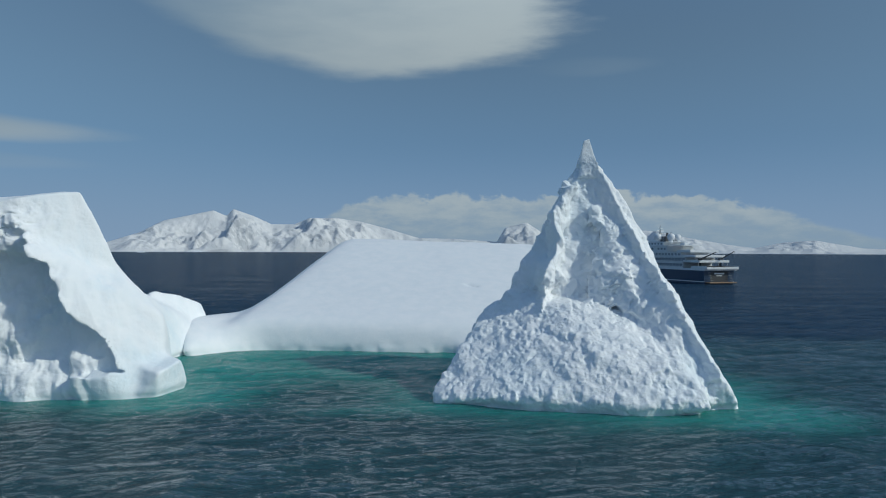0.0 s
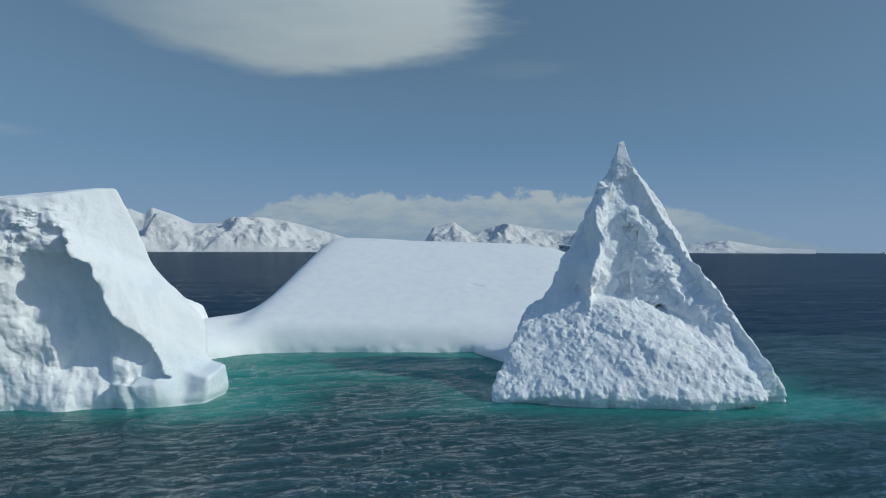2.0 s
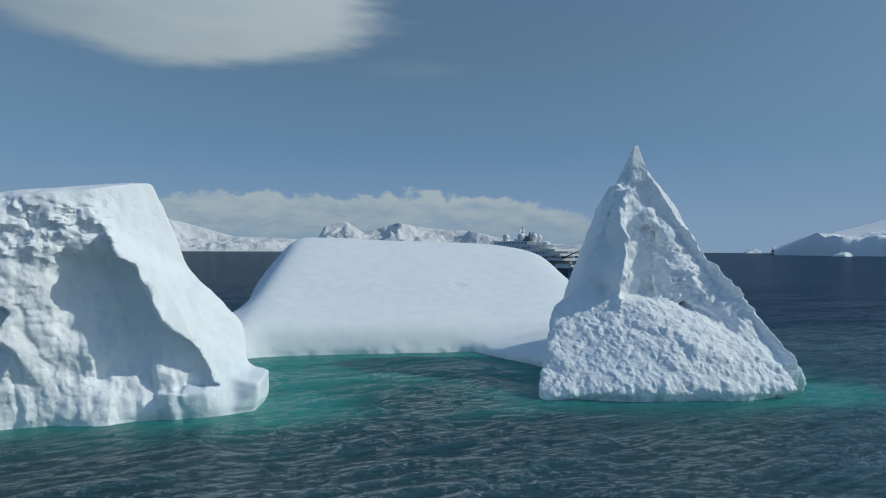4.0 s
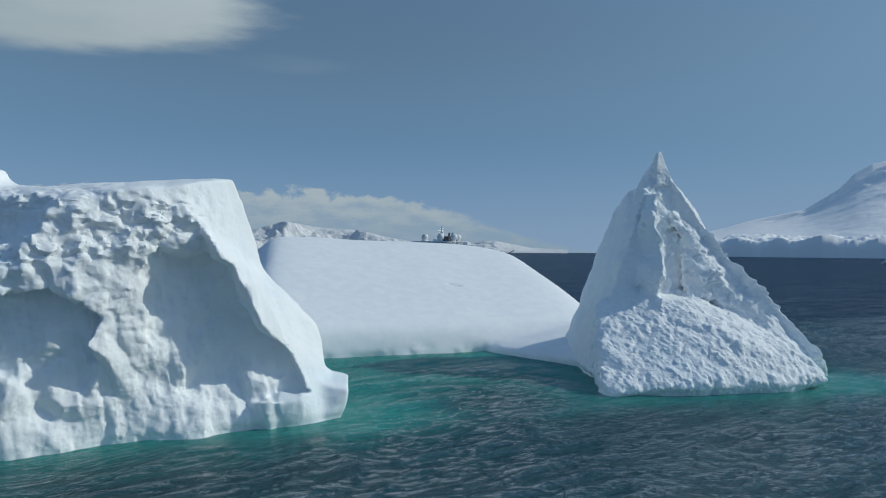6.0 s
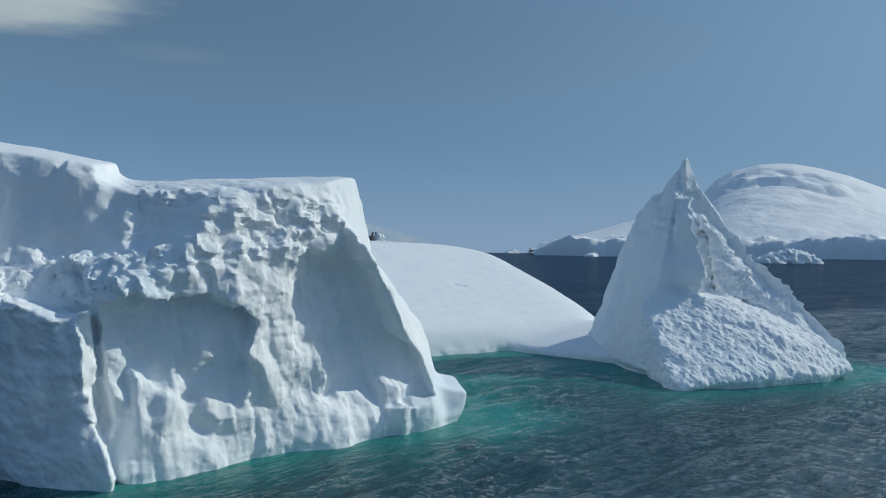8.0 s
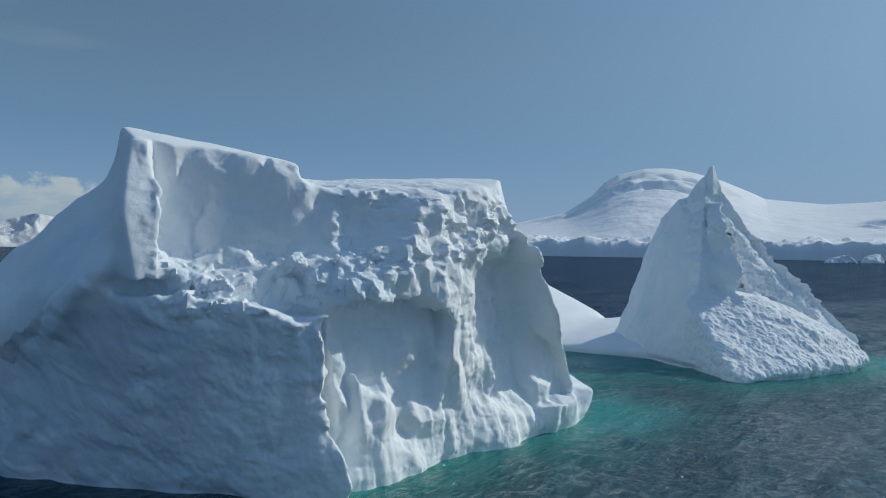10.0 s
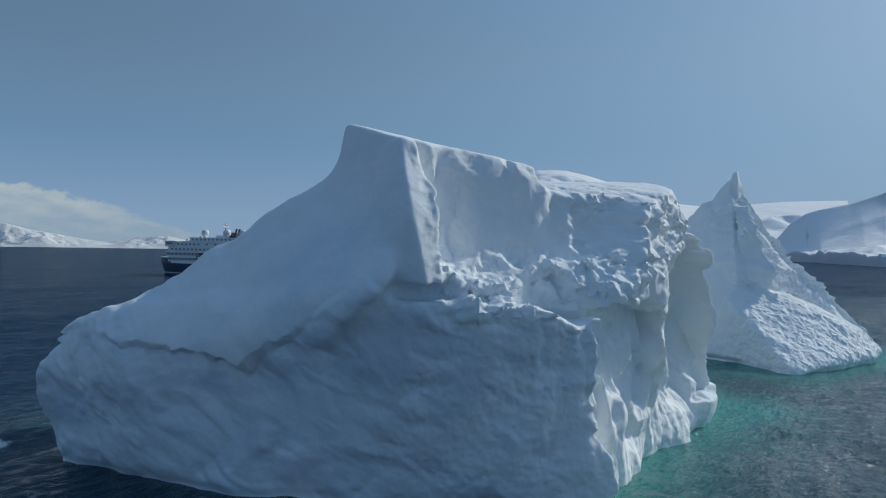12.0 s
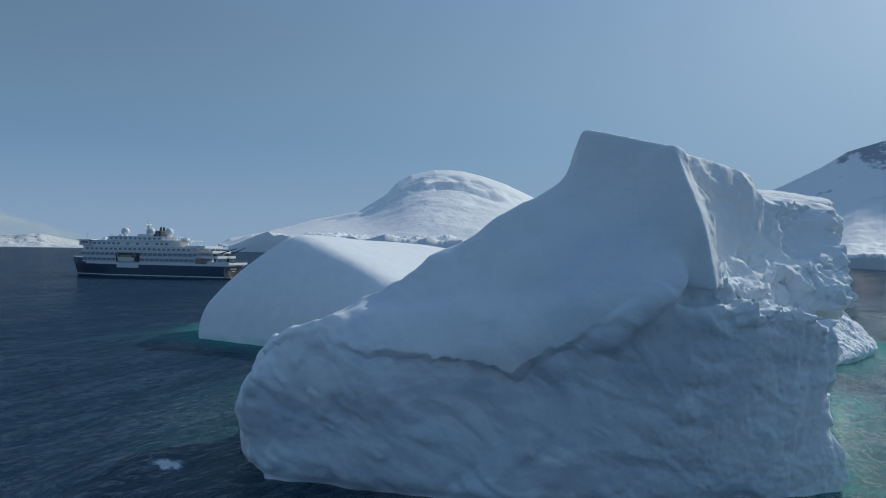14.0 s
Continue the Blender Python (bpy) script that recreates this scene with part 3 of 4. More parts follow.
SPIRE = hull((20.6, 99.3, 29.6), (21.2, 98.4, 29.5), (19.9, 98.6, 32.5), (19.6, 99.8, 28.6), (21.8, 97.9, 28.8), (19.1, 98.2, 26.6), (23.4, 96.1, 26.9), (16.4, 102.9, 22.3), (16.7, 96.6, 22.4), (19.7, 94.4, 19.8), (25.4, 94.3, 23), (11.7, 95.5, 17.3), (17.7, 107.2, 22.9), (28.4, 92.8, 15.1), (23.1, 103, 18.8), (20.2, 92.2, 14.5), (11, 92.6, 11.1), (10.6, 104.6, 5), (3.8, 91.9, 4.2), (12.5, 113, 1.4), (28.6, 106.6, 2.2), (35.6, 92, 1.7), (3.7, 94.3, -5), (9.4, 109.8, -5), (34, 84.8, -5), (29.9, 109.6, -5))
TIP = hull((19.5, 97.4, 33.3), (20.4, 97.5, 33.6), (20.4, 98.2, 33.3), (19.6, 98.3, 33.0), (18.9, 97.0, 30.2), (21.0, 97.1, 30.0), (21.0, 98.8, 30.0), (19.1, 98.8, 30.2), (18.6, 96.8, 28.0), (21.6, 96.6, 28.0), (21.4, 99.2, 28.0), (18.8, 99.2, 28.0))
APRON = hull((16, 89.4, 12.1), (19.3, 89.7, 12.5), (12.3, 90.6, 10.9), (23, 86.4, 10.1), (9, 87.2, 7.6), (17.7, 82.3, 8.6), (21.4, 78.1, 5.9), (26.4, 79.5, 6.2), (4.3, 85.8, 4.7), (-2.3, 82, 0.1), (3, 79.3, 1.2), (10, 78.3, 1.2), (20.5, 74.6, 1.2), (29.3, 74.8, 1.1), (26, 95, 12), (5.6, 95, 11), (3.8, 84, -5), (10.1, 81, -5), (21, 77.3, -5), (29, 77, -5), (32, 90, -5), (2.3, 87.6, -5), (5.2, 94.2, 0.8), (9.4, 102.8, -5))
EDGE = hull((22.4, 96.2, 27.1), (23.4, 95.6, 24.4), (27.3, 90.5, 15.4), (29.2, 85, 10.1), (31, 78, 3.2), (35, 78.9, -1.4), (30.8, 77.5, 4.1), (29.4, 81.4, 7.8), (25.9, 90.2, 15.8), (33.5, 92, 1.7), (32.7, 100, 6), (24.1, 101, 24.9), (33.5, 80.1, -5), (30.9, 79.9, -5), (35, 94, -5), (22.3, 96.5, 2), (28.3, 83, -5))
SHOULDER = hull((20.6, 95.6, 25), (23.4, 94.7, 24.5), (19.7, 90.5, 14.2), (22.1, 88, 14.5), (27, 88.2, 14.5), (18.6, 89.6, 11.2), (22.2, 86.6, 10.4), (28.2, 85, 9.6), (24, 99, 20), (24, 96, 10), (25.6, 93.6, 20.8), (20.6, 92.6, 19.2))
HOLLOW = hull((17.0, 84, 22.0), (20.2, 84, 21.6), (19.4, 84, 16), (18.8, 84, 12.0), (13.0, 84, 10.8), (14.2, 84, 16), (17.4, 94.6, 21.6), (20.4, 95.2, 21.4), (19.6, 93.4, 16), (18.6, 91.8, 12.4), (13.4, 90.4, 11.0), (14.6, 92.6, 16))
RIB = hull((17.2, 96.5, 31.2), (17.3, 95.1, 26.3), (15, 91.8, 20.9), (13.7, 90.3, 15.6), (12.1, 88.3, 10.1), (19.5, 96.8, 29.9), (18.7, 96.5, 26.1), (17.3, 95.2, 20.6), (15.9, 93.8, 15.6), (14.2, 91.9, 10.5), (16.1, 96.9, 28.1), (13.4, 95.5, 18.9), (11, 94.2, 10.8), (10.5, 88.8, 5.5))

BANK = hull((24, 88.6, 14), (28.6, 87.6, 14.1), (30.8, 84.6, 8.6), (32.3, 80.1, 2.3), (32.5, 78.4, 0.1), (29.9, 76.9, 0.2), (27.5, 79.7, 5), (24.5, 84.2, 9.4), (22, 88, 12), (30, 95, 3), (33, 80, -5), (28, 78.5, -5), (30, 95, -5))


def pinnacle_shape(p):
    w = shaken(p, 1.1, 0.34, 45)
    d = join(body(p, SPIRE, 0.14), body(p, TIP, 0.05), 0.5)
    d = join(d, body(p, APRON, 0.3), 0.8)
    d = join(d, body(p, EDGE, 0.15), 2.6)
    d = join(d, body(w, BANK, 0.2), 0.8)
    d = carve(d, body(w, HOLLOW, 0.3), 1.0)
    d = join(d, body(w, SHOULDER, 0.12), 0.4)
    return join(d, np.maximum(body(w, RIB, 0.1), p[:, 2] - 26.5), 0.4)


def pinnacle_relief(p, d):
    x, y, z = p[:, 0], p[:, 1], p[:, 2]
    front = np.clip((98.6 - y - 0.6 * (11 - x)) / 1.6, 0.1, 1)
    top = np.clip((31.0 - z) / 3, 0.08, 1)
    apron = np.clip((12 - z) / 3, 0, 1) * np.clip((31 - x - 0.6 * z) / 4, 0.2, 1)
    crag = front * top * np.clip((34.8 - 0.43 * z - x) / 3.5, 0.2, 1)
    warp = 0.3 * fbm(p, 0.4, 3, 0.5, 59)
    q = np.stack([x + 0.3 * y + warp, 0.2 * y, z + 0.3 * warp], 1)
    bare = np.clip(body(p, HOLLOW, 0.3) / 0.8 + 0.9, 0.2, 1)
    out = only(crag * (1 - 0.8 * apron), q, lambda a: 0.5 * facets(a, 0.26, 61, 1.6, 0.15) - 0.42 * np.abs(facets(a, 0.5, 62, 1.5, 0.4)) + 0.13)
    out += only(crag * bare * (1 - 0.5 * apron), np.stack([x + 0.4 * z, 0.6 * y, 1.25 * z - 0.3 * x], 1), lambda a: 0.12 * billow(a, 0.7, 3, 0.55, 67) + 0.11 * facets(a, 1.1, 68, 1.4, 0.5))
    out += only(apron * front, np.stack([x, 0.8 * y, 0.8 * z], 1), lambda a: 0.07 * billow(a, 1.1, 3, 0.6, 77) - 0.3 * np.abs(facets(a, 0.35, 78, 1.3, 0.5)) - 0.24 * np.abs(facets(a, 0.8, 76, 1.3, 0.5)) + 0.1 * facets(a, 1.6, 75, 1.3, 0.5) + 0.14)
    right = np.clip((x - 17.5) / 3, 0, 1) * np.clip((z - 8) / 3, 0, 1) * np.clip((24 - z) / 3, 0, 1)
    out += only(right * np.clip(crag * 1.6, 0, 1), np.stack([0.6 * x, 0.6 * y, 1.5 * z - 0.4 * x], 1), lambda a: -0.35 * np.abs(facets(a, 0.55, 70, 1.6, 0.4)) - 0.26 * np.abs(facets(a, 1.1, 72, 1.6, 0.4)) + 0.24)
    out += only(front * top, p, lambda a: 0.12 * fbm(a * (1, 1, 0.4), 0.4, 3, 0.5, 73, ridge=True))
    back = np.clip(1 - front, 0, 1) * top
    out += only(back, p, lambda a: 0.2 * fbm(a * (1, 1, 0.5), 0.3, 3, 0.5, 79) + 0.25 * facets(a, 0.4, 83, 1.2, 0.4) + 0.1 * facets(a, 1.0, 84, 1.2, 0.4))
    return out + notch(p, d, 1.1, 0.55)


def wall_grain(p):
    """Chips and crystals too small for the main grid."""
    x, y, z = p[:, 0], p[:, 1], p[:, 2]
    rough = np.clip((97 - y) / 5, 0.0, 1) * np.clip((x + 82) / 2, 0.25, 1) * np.clip((26 - z) / 2, 0.15, 1)
    rough = rough * np.clip((-43.0 - x - 0.25 * (z - 14)) / 5, 0.3, 1)
    return only(rough, p, lambda a: 0.05 * facets(a, 2.2, 91, 1.5, 0.4) + 0.022 * facets(a, 4.6, 92, 1.5, 0.4))


def pinnacle_grain(p):
    x, y, z = p[:, 0], p[:, 1], p[:, 2]
    rough = np.clip((98.6 - y - 0.6 * (11 - x)) / 1.6, 0.15, 1) * np.clip((32 - z) / 3, 0.2, 1)
    return only(rough, p, lambda a: 0.06 * facets(a, 2.2, 93, 1.5, 0.4) + 0.03 * facets(a, 4.8, 94, 1.5, 0.4))


berg = tagged(new("iceberg"), "white iceberg with pinnacle, snow dome and broken blue cliff", "iceberg")
for _name, _lab, _lo, _hi, _cell, _shape, _relief, _grain, _mat in (
        ("ice_cliff", "broken blue-white ice cliff with a long shaded flank", (-96, 75, -1.2), (-29, 146, 31), 0.28, wall_shape, wall_relief, wall_grain, ICE_WALL),
        ("snow_dome", "smooth wind-packed snow dome above a low shore", (-56, 92, -1.2), (56, 212, 25), 0.5, dome_shape, dome_relief, None, SNOW),
        ("ice_pinnacle", "steep crumbling ice pinnacle with a pointed tip", (-5, 69, -1.2), (41, 118, 36), 0.23, pinnacle_shape, pinnacle_relief, pinnacle_grain, ICE_FIRN)):
    _vf = surface(_lo, _hi, _cell, _shape, _relief, 1.5)
    if _grain:
        def _field(p, f=_shape, r=_relief, g=_grain):
            d = f(p)
            return d + r(p, d) + g(p)
        _vf = refine(*_vf, _field, _cell)
    part(_name, mesh_from(_name, *_vf, _mat, crease=32 if _grain else 0, attrs={"old_ice": old_ice(_vf[0])} if _grain is wall_grain else None), berg, _lab)


# ---------------------------------------------------------------- the sea
def sea_material():
    m, t, b = material("sea_water")
    p = t.add("ShaderNodeTexCoord").outputs["Object"]
    ice = t.add("ShaderNodeAttribute", attribute_name="ice_below").outputs["Fac"]
    foam = t.add("ShaderNodeAttribute", attribute_name="foam").outputs["Fac"]
    n = t.noise(t.mapping(p, (0.05, 0.12, 0.05)), 1.0, 5.0, 0.6)
    f = t.step(t.math("ADD", ice, t.math("MULTIPLY_ADD", n, 0.5, -0.25)), 0.0, 1.0)
    outer_water = t.add("ShaderNodeAttribute", attribute_name="outer_water").outputs["Fac"]
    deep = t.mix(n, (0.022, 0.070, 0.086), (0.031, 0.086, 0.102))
    # darker, bluer and less mirroring far out, and west and north of the berg
    deep = t.mix(outer_water, deep, t.mix(n, (0.016, 0.042, 0.080), (0.022, 0.052, 0.094)))
    col = t.mix(f, deep, (0.05, 0.29, 0.26))
    white = t.step(t.math("MULTIPLY", foam, t.noise(p, 1.4, 6.0, 0.7)), 0.3, 0.5)
    skin = t.mix(white, col, (0.75, 0.8, 0.82))
    t.tree.nodes.remove(b)
    under, gloss, mirror = t.add("ShaderNodeBsdfDiffuse"), t.add("ShaderNodeBsdfGlossy"), t.add("ShaderNodeFresnel")
    mirror.inputs[0].default_value = 1.33
    t.put(under.inputs["Color"], skin)
    gloss.inputs["Roughness"].default_value = 0.08
    amount = t.math("MINIMUM", mirror.outputs[0], t.step(outer_water, 0.0, 1.0, False, out=(0.8, 0.2)))
    gust = t.noise(t.mapping(p, (0.012, 0.05, 0.02), rot=(0, 0, 0.35)), 1.0, 6.0, 0.65)
    amount = t.math("MULTIPLY", amount, t.step(gust, 0.3, 0.7, out=(0.8, 1.5)))
    amount = t.math("MULTIPLY", amount, t.math("SUBTRACT", 1.0, white))
    both = t.add("ShaderNodeMixShader")
    t.put(both.inputs[0], amount)
    t.put(both.inputs[1], under.outputs[0])
    t.put(both.inputs[2], gloss.outputs[0])
    out = [n for n in t.tree.nodes if n.type == "OUTPUT_MATERIAL"][0]
    t.put(out.inputs[0], both.outputs[0])
    turn = radians(-14)
    w1 = t.noise(t.mapping(p, (0.2, 0.45, 0.3), rot=(0, 0, turn)), 1.0, 3.0, 0.5, dist=0.3)
    w2 = t.noise(t.mapping(p, (0.6, 1.2, 0.5), rot=(0, 0, turn + 0.25)), 1.0, 4.0, 0.55, dist=0.3)
    w3 = t.noise(t.mapping(p, (1.8, 3.6, 1.0), rot=(0, 0, turn - 0.3)), 1.0, 4.0, 0.6)
    h = t.math("MULTIPLY_ADD", w2, 0.5, t.math("MULTIPLY_ADD", w1, 1.0, t.math("MULTIPLY", w3, 0.24)))
    n = t.add("ShaderNodeBump")
    n.inputs["Strength"].default_value, n.inputs["Distance"].default_value = 1.0, 1.0
    t.put(n.inputs["Height"], h)
    for node in (under, gloss, mirror):
        t.put(node.inputs["Normal"], n.outputs[0])
    return m


def build_sea():
    cx, cy = -40.0, 80.0
    radii = [0.02]
    while radii[-1] < 4860:
        radii.append(radii[-1] + max(0.5, (radii[-1] - 90) * 0.035))
    radii = np.array(radii)
    k = 720
    ang = np.arange(k) * 2 * np.pi / k
    x = cx + np.outer(radii, np.cos(ang))
    y = cy + np.outer(radii, np.sin(ang))
    p = np.stack([x.ravel(), y.ravel(), np.zeros(x.size)], 1)
    far = np.clip(1 - (np.repeat(radii, k) - 100) / 250, 0, 1)
    u = p @ np.array([[0.97, -0.24, 0], [0.24, 0.97, 0], [0, 0, 1]])
    h = 0.28 * fbm(u * (0.45, 1.0, 1), 0.16, 4, 0.55, 81, ridge=True)
    ice = np.full(len(p), 99.0, np.float32)
    near = np.repeat(radii, k) < 170
    q = p[near].astype(np.float32)
    d = np.minimum(np.minimum(wall_shape(q), dome_shape(q)), pinnacle_shape(q))
    ice[near] = np.maximum(d, 0)
    calm = np.clip(ice / 6, 0.25, 1)
    p[:, 2] = h * far * calm
    # ice shelves that reach out under water
    lagoon = np.exp(-(((p[:, 0] + 16) / 30) ** 2 + ((p[:, 1] - 110) / 20) ** 2) ** 1.5)
    # turquoise cut back west of the cliff, whose shade is put into the tint
    skirt = np.exp(-(ice / 7.0) ** 1.3) * np.clip((p[:, 0] + 76) / 8, 0.12, 1)
    tongue = np.exp(-(((p[:, 0] - 36) / 9) ** 2 + ((p[:, 1] - 76) / 6) ** 2)) + np.exp(-(((p[:, 0] + 30) / 9) ** 2 + ((p[:, 1] - 82) / 7) ** 2))
    shelf = np.clip(0.8 * skirt + 0.72 * lagoon + 0.55 * tongue, 0, 1)
    foam = np.exp(-(((p[:, 0] + 92.2) / 1.9) ** 2 + ((p[:, 1] - 128) / 2.6) ** 2))
    n = len(radii)
    i = np.arange((n - 1) * k).reshape(n - 1, k)
    faces = np.stack([i, i + k, np.roll(i, -1, 1) + k, np.roll(i, -1, 1)], -1).reshape(-1, 4)
    # outer mask grows with distance, and west and north of the berg
    tagged(new("water", mesh_from("water", p, faces, sea_material(), True, {"ice_below": shelf, "foam": foam, "outer_water": np.clip((np.repeat(radii, k) - 60) / 240 + np.clip((-74 - p[:, 0]) / 25, 0, 0.9) + np.clip((p[:, 1] - 132) / 25, 0, 0.9), 0, 1)})),
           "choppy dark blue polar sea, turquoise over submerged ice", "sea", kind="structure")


build_sea()


# ---------------------------------------------------------------- snow mountains round the strait
def mountain_material(name, rock=0.25, relief=0.5, crags=0.0, white=0.95):
    m, t, b = material(name)
    g = t.add("ShaderNodeNewGeometry")
    p = t.add("ShaderNodeTexCoord").outputs["Object"]
    s = t.add("ShaderNodeSeparateXYZ")
    t.put(s.inputs[0], g.outputs["True Normal"])
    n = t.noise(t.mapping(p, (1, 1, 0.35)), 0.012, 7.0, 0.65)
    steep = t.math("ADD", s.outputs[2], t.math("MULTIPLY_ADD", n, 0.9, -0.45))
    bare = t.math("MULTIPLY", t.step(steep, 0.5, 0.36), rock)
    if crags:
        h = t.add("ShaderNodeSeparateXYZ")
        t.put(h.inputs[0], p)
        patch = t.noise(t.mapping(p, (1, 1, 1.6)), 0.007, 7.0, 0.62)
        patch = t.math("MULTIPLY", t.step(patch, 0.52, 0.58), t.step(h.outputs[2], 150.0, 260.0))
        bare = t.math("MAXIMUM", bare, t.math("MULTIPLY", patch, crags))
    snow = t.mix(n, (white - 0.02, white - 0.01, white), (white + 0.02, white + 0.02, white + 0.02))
    # rock paled on every range, to put the far range's haze into colour
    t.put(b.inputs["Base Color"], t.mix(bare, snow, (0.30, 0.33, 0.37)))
    b.inputs["Roughness"].default_value = 0.7
    b.inputs["Specular IOR Level"].default_value = 0.1
    bump(t, b, t.noise(t.mapping(p, (1, 1, 0.5)), 0.018, 8.0, 0.65), relief, 30.0)
    return m


# far range: snow greyed and rock thinned, distance haze put into the colour
MOUNTAIN = mountain_material("haze_greyed_snow", 0.4, 0.45, white=0.74)
HILL = mountain_material("glacier_snow", 0.08, 0.02)
RIDGE = mountain_material("ridge_snow", 0.5, 0.06, 0.85)


def mountain_range(name, label, mat, skyline, shore, crest, seed, cliff=0.0, rugged=0.3, steps=(260, 70), falls=0.0, bowl=1.0):
    """A range whose skyline is named by bearing and height; shore and crest are its distances, the cliff its ice front."""
    sky = np.array(skyline, float)
    az = np.radians(np.linspace(sky[0, 0], sky[-1, 0], steps[0]))
    top = np.interp(np.degrees(az), sky[:, 0], sky[:, 1])
    sh = np.interp(np.degrees(az), *np.array(shore, float).T)
    cr = np.interp(np.degrees(az), *np.array(crest, float).T)
    v = np.linspace(0, 1.25, steps[1])
    A, V = np.meshgrid(az, v, indexing="ij")
    w = np.hanning(steps[0] // 6)
    soft = np.convolve(np.pad(top, len(w), mode="edge"), w / w.sum(), "same")[len(w):-len(w)]
    T0 = np.repeat(soft[:, None], len(v), 1)
    T, S, C = (np.repeat(a[:, None], len(v), 1) for a in (top, sh, cr))
    T = T0 + (T - T0) * np.clip(V, 0, 1) ** 3 if cliff else T
    D = S + (C - S) * V
    X, Y = np.sin(A) * D, np.cos(A) * D
    P = np.stack([X.ravel(), Y.ravel(), np.zeros(X.size)], 1)
    r = fbm(P, 1 / (0.35 * (cr.mean() - sh.mean()) + 200), 6, 0.5, seed, ridge=True).reshape(X.shape)
    r2 = fbm(P, 1 / 90.0, 4, 0.55, seed + 9).reshape(X.shape)
    rise = np.where(V < 1, np.clip(V, 0, 1) ** bowl * (1.12 - 0.12 * V), np.cos((V - 1) * 2.5))
    edge = np.clip(V / 0.01, 0, 1)
    front = np.minimum(cliff * (1 + 0.25 * r2), 0.8 * np.maximum(T, 1)) * edge
    body_ = np.maximum(T * rise, front)
    fade = np.clip(V * 3, 0, 1) * np.clip(1.02 - V, 0, 1) * 3
    Z = body_ + np.minimum(fade, 1) * T * rugged * (0.5 * r - 0.25 + 0.2 * r2)
    Z = np.minimum(Z, T * D / C * 1.0 + 1) if cliff == 0 else Z
    # crevassed ice falls on the steeper ground
    broken = np.clip(fbm(P, 1 / 700.0, 3, 0.5, seed + 21).reshape(X.shape) * 2.6 - 0.75, 0, 1) * np.clip(V * 4 - 0.4, 0, 1) * np.clip((1.0 - V) * 6, 0, 1)
    Z = Z + broken * falls * facets(P * (1, 1, 0), 1 / 110.0, seed + 25, 1.6, 0.5).reshape(X.shape)
    Z[:, 0] = -3
    P[:, 2] = Z.ravel()
    n, k = X.shape
    top_ob = tagged(new(name), label, "mountain")
    split = max(2, int(0.06 * k)) if cliff else int(0.3 * k)
    for piece, c0, c1 in (("shore_cliff" if cliff else "foot_slope", 0, split), ("snow_slope", split, k - 1)):
        w = c1 - c0 + 1
        q = P.reshape(n, k, 3)[:, c0:c1 + 1].reshape(-1, 3)
        i = (np.arange(n - 1)[:, None] * w + np.arange(w - 1)[None]).ravel()
        part(piece, mesh_from(piece, q, np.stack([i, i + w, i + w + 1, i + 1], 1)[:, ::-1], mat), top_ob)
    return top_ob


FAR = 4750.0
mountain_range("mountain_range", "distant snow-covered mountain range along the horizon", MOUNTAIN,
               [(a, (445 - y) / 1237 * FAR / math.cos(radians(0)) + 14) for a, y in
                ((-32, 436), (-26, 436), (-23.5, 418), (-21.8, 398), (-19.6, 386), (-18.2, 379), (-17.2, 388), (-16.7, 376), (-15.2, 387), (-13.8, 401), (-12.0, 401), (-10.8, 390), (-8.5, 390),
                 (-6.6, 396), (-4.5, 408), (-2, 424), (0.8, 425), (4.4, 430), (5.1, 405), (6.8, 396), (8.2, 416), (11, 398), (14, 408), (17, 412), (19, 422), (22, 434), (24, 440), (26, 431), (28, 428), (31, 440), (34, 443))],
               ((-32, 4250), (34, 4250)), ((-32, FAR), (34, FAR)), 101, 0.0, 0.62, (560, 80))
mountain_range("snow_hill", "rounded snow-covered hill with an ice cliff along its shore", HILL,
               [(a + 0.25, h * 1.205) for a, h in ((39.6, 2), (40.9, 62), (43.2, 95), (45.4, 133), (47.2, 171), (51.1, 229), (53.2, 322), (54.2, 397), (55.3, 440), (57.2, 470), (58.4, 472), (59.5, 467), (61.2, 440), (63.1, 398),
                (65.2, 332), (66.1, 300), (70.1, 268), (72.7, 273), (75.8, 289), (80, 290))],
               ((39, 2900), (44, 2550), (52, 2500), (60, 2550), (80, 2650)), ((39, 4700), (80, 4700)), 131, 62.0, 0.035, (640, 230), 32.0)
mountain_range("snow_ridge", "steep snow ridge with bare rock and low ice bluffs", RIDGE,
               [(73.5, 0), (74.5, 60), (75.6, 120), (76.6, 150), (77.6, 164), (79.5, 180), (81.4, 207), (83.8, 251), (86.2, 302), (88.0, 350), (90.5, 382), (94, 420), (104, 450)],
               ((73.5, 2200), (76.6, 2000), (77.4, 1700), (80.2, 1330), (86.4, 1160), (88.2, 1060), (104, 900)), ((73.5, 2400), (104, 2400)), 151, 26.0, 0.06, (420, 170), 8.0, 3.2)


# ---------------------------------------------------------------- the expedition ship
NAVY = paint("navy_hull_paint", (0.035, 0.065, 0.12), 0.35)
WHITE = paint("white_ship_paint", (0.78, 0.80, 0.81), 0.45, wear=0.05)
GREYP = paint("grey_deck_paint", (0.33, 0.36, 0.38), 0.6)
DARKP = paint("dark_grey_paint", (0.05, 0.055, 0.06), 0.5)
# base colour lightened to carry the sky mirrored in the panes
GLASS = paint("sky_toned_window_glass", (0.24, 0.28, 0.32), 0.15, wear=0.3)
STEEL = paint("galvanised_steel", (0.45, 0.47, 0.48), 0.4, metal=0.8)
RUSTY = paint("worn_teak", (0.30, 0.20, 0.13), 0.7)
ORANGE = paint("rescue_boat_paint", (0.50, 0.30, 0.10), 0.45)


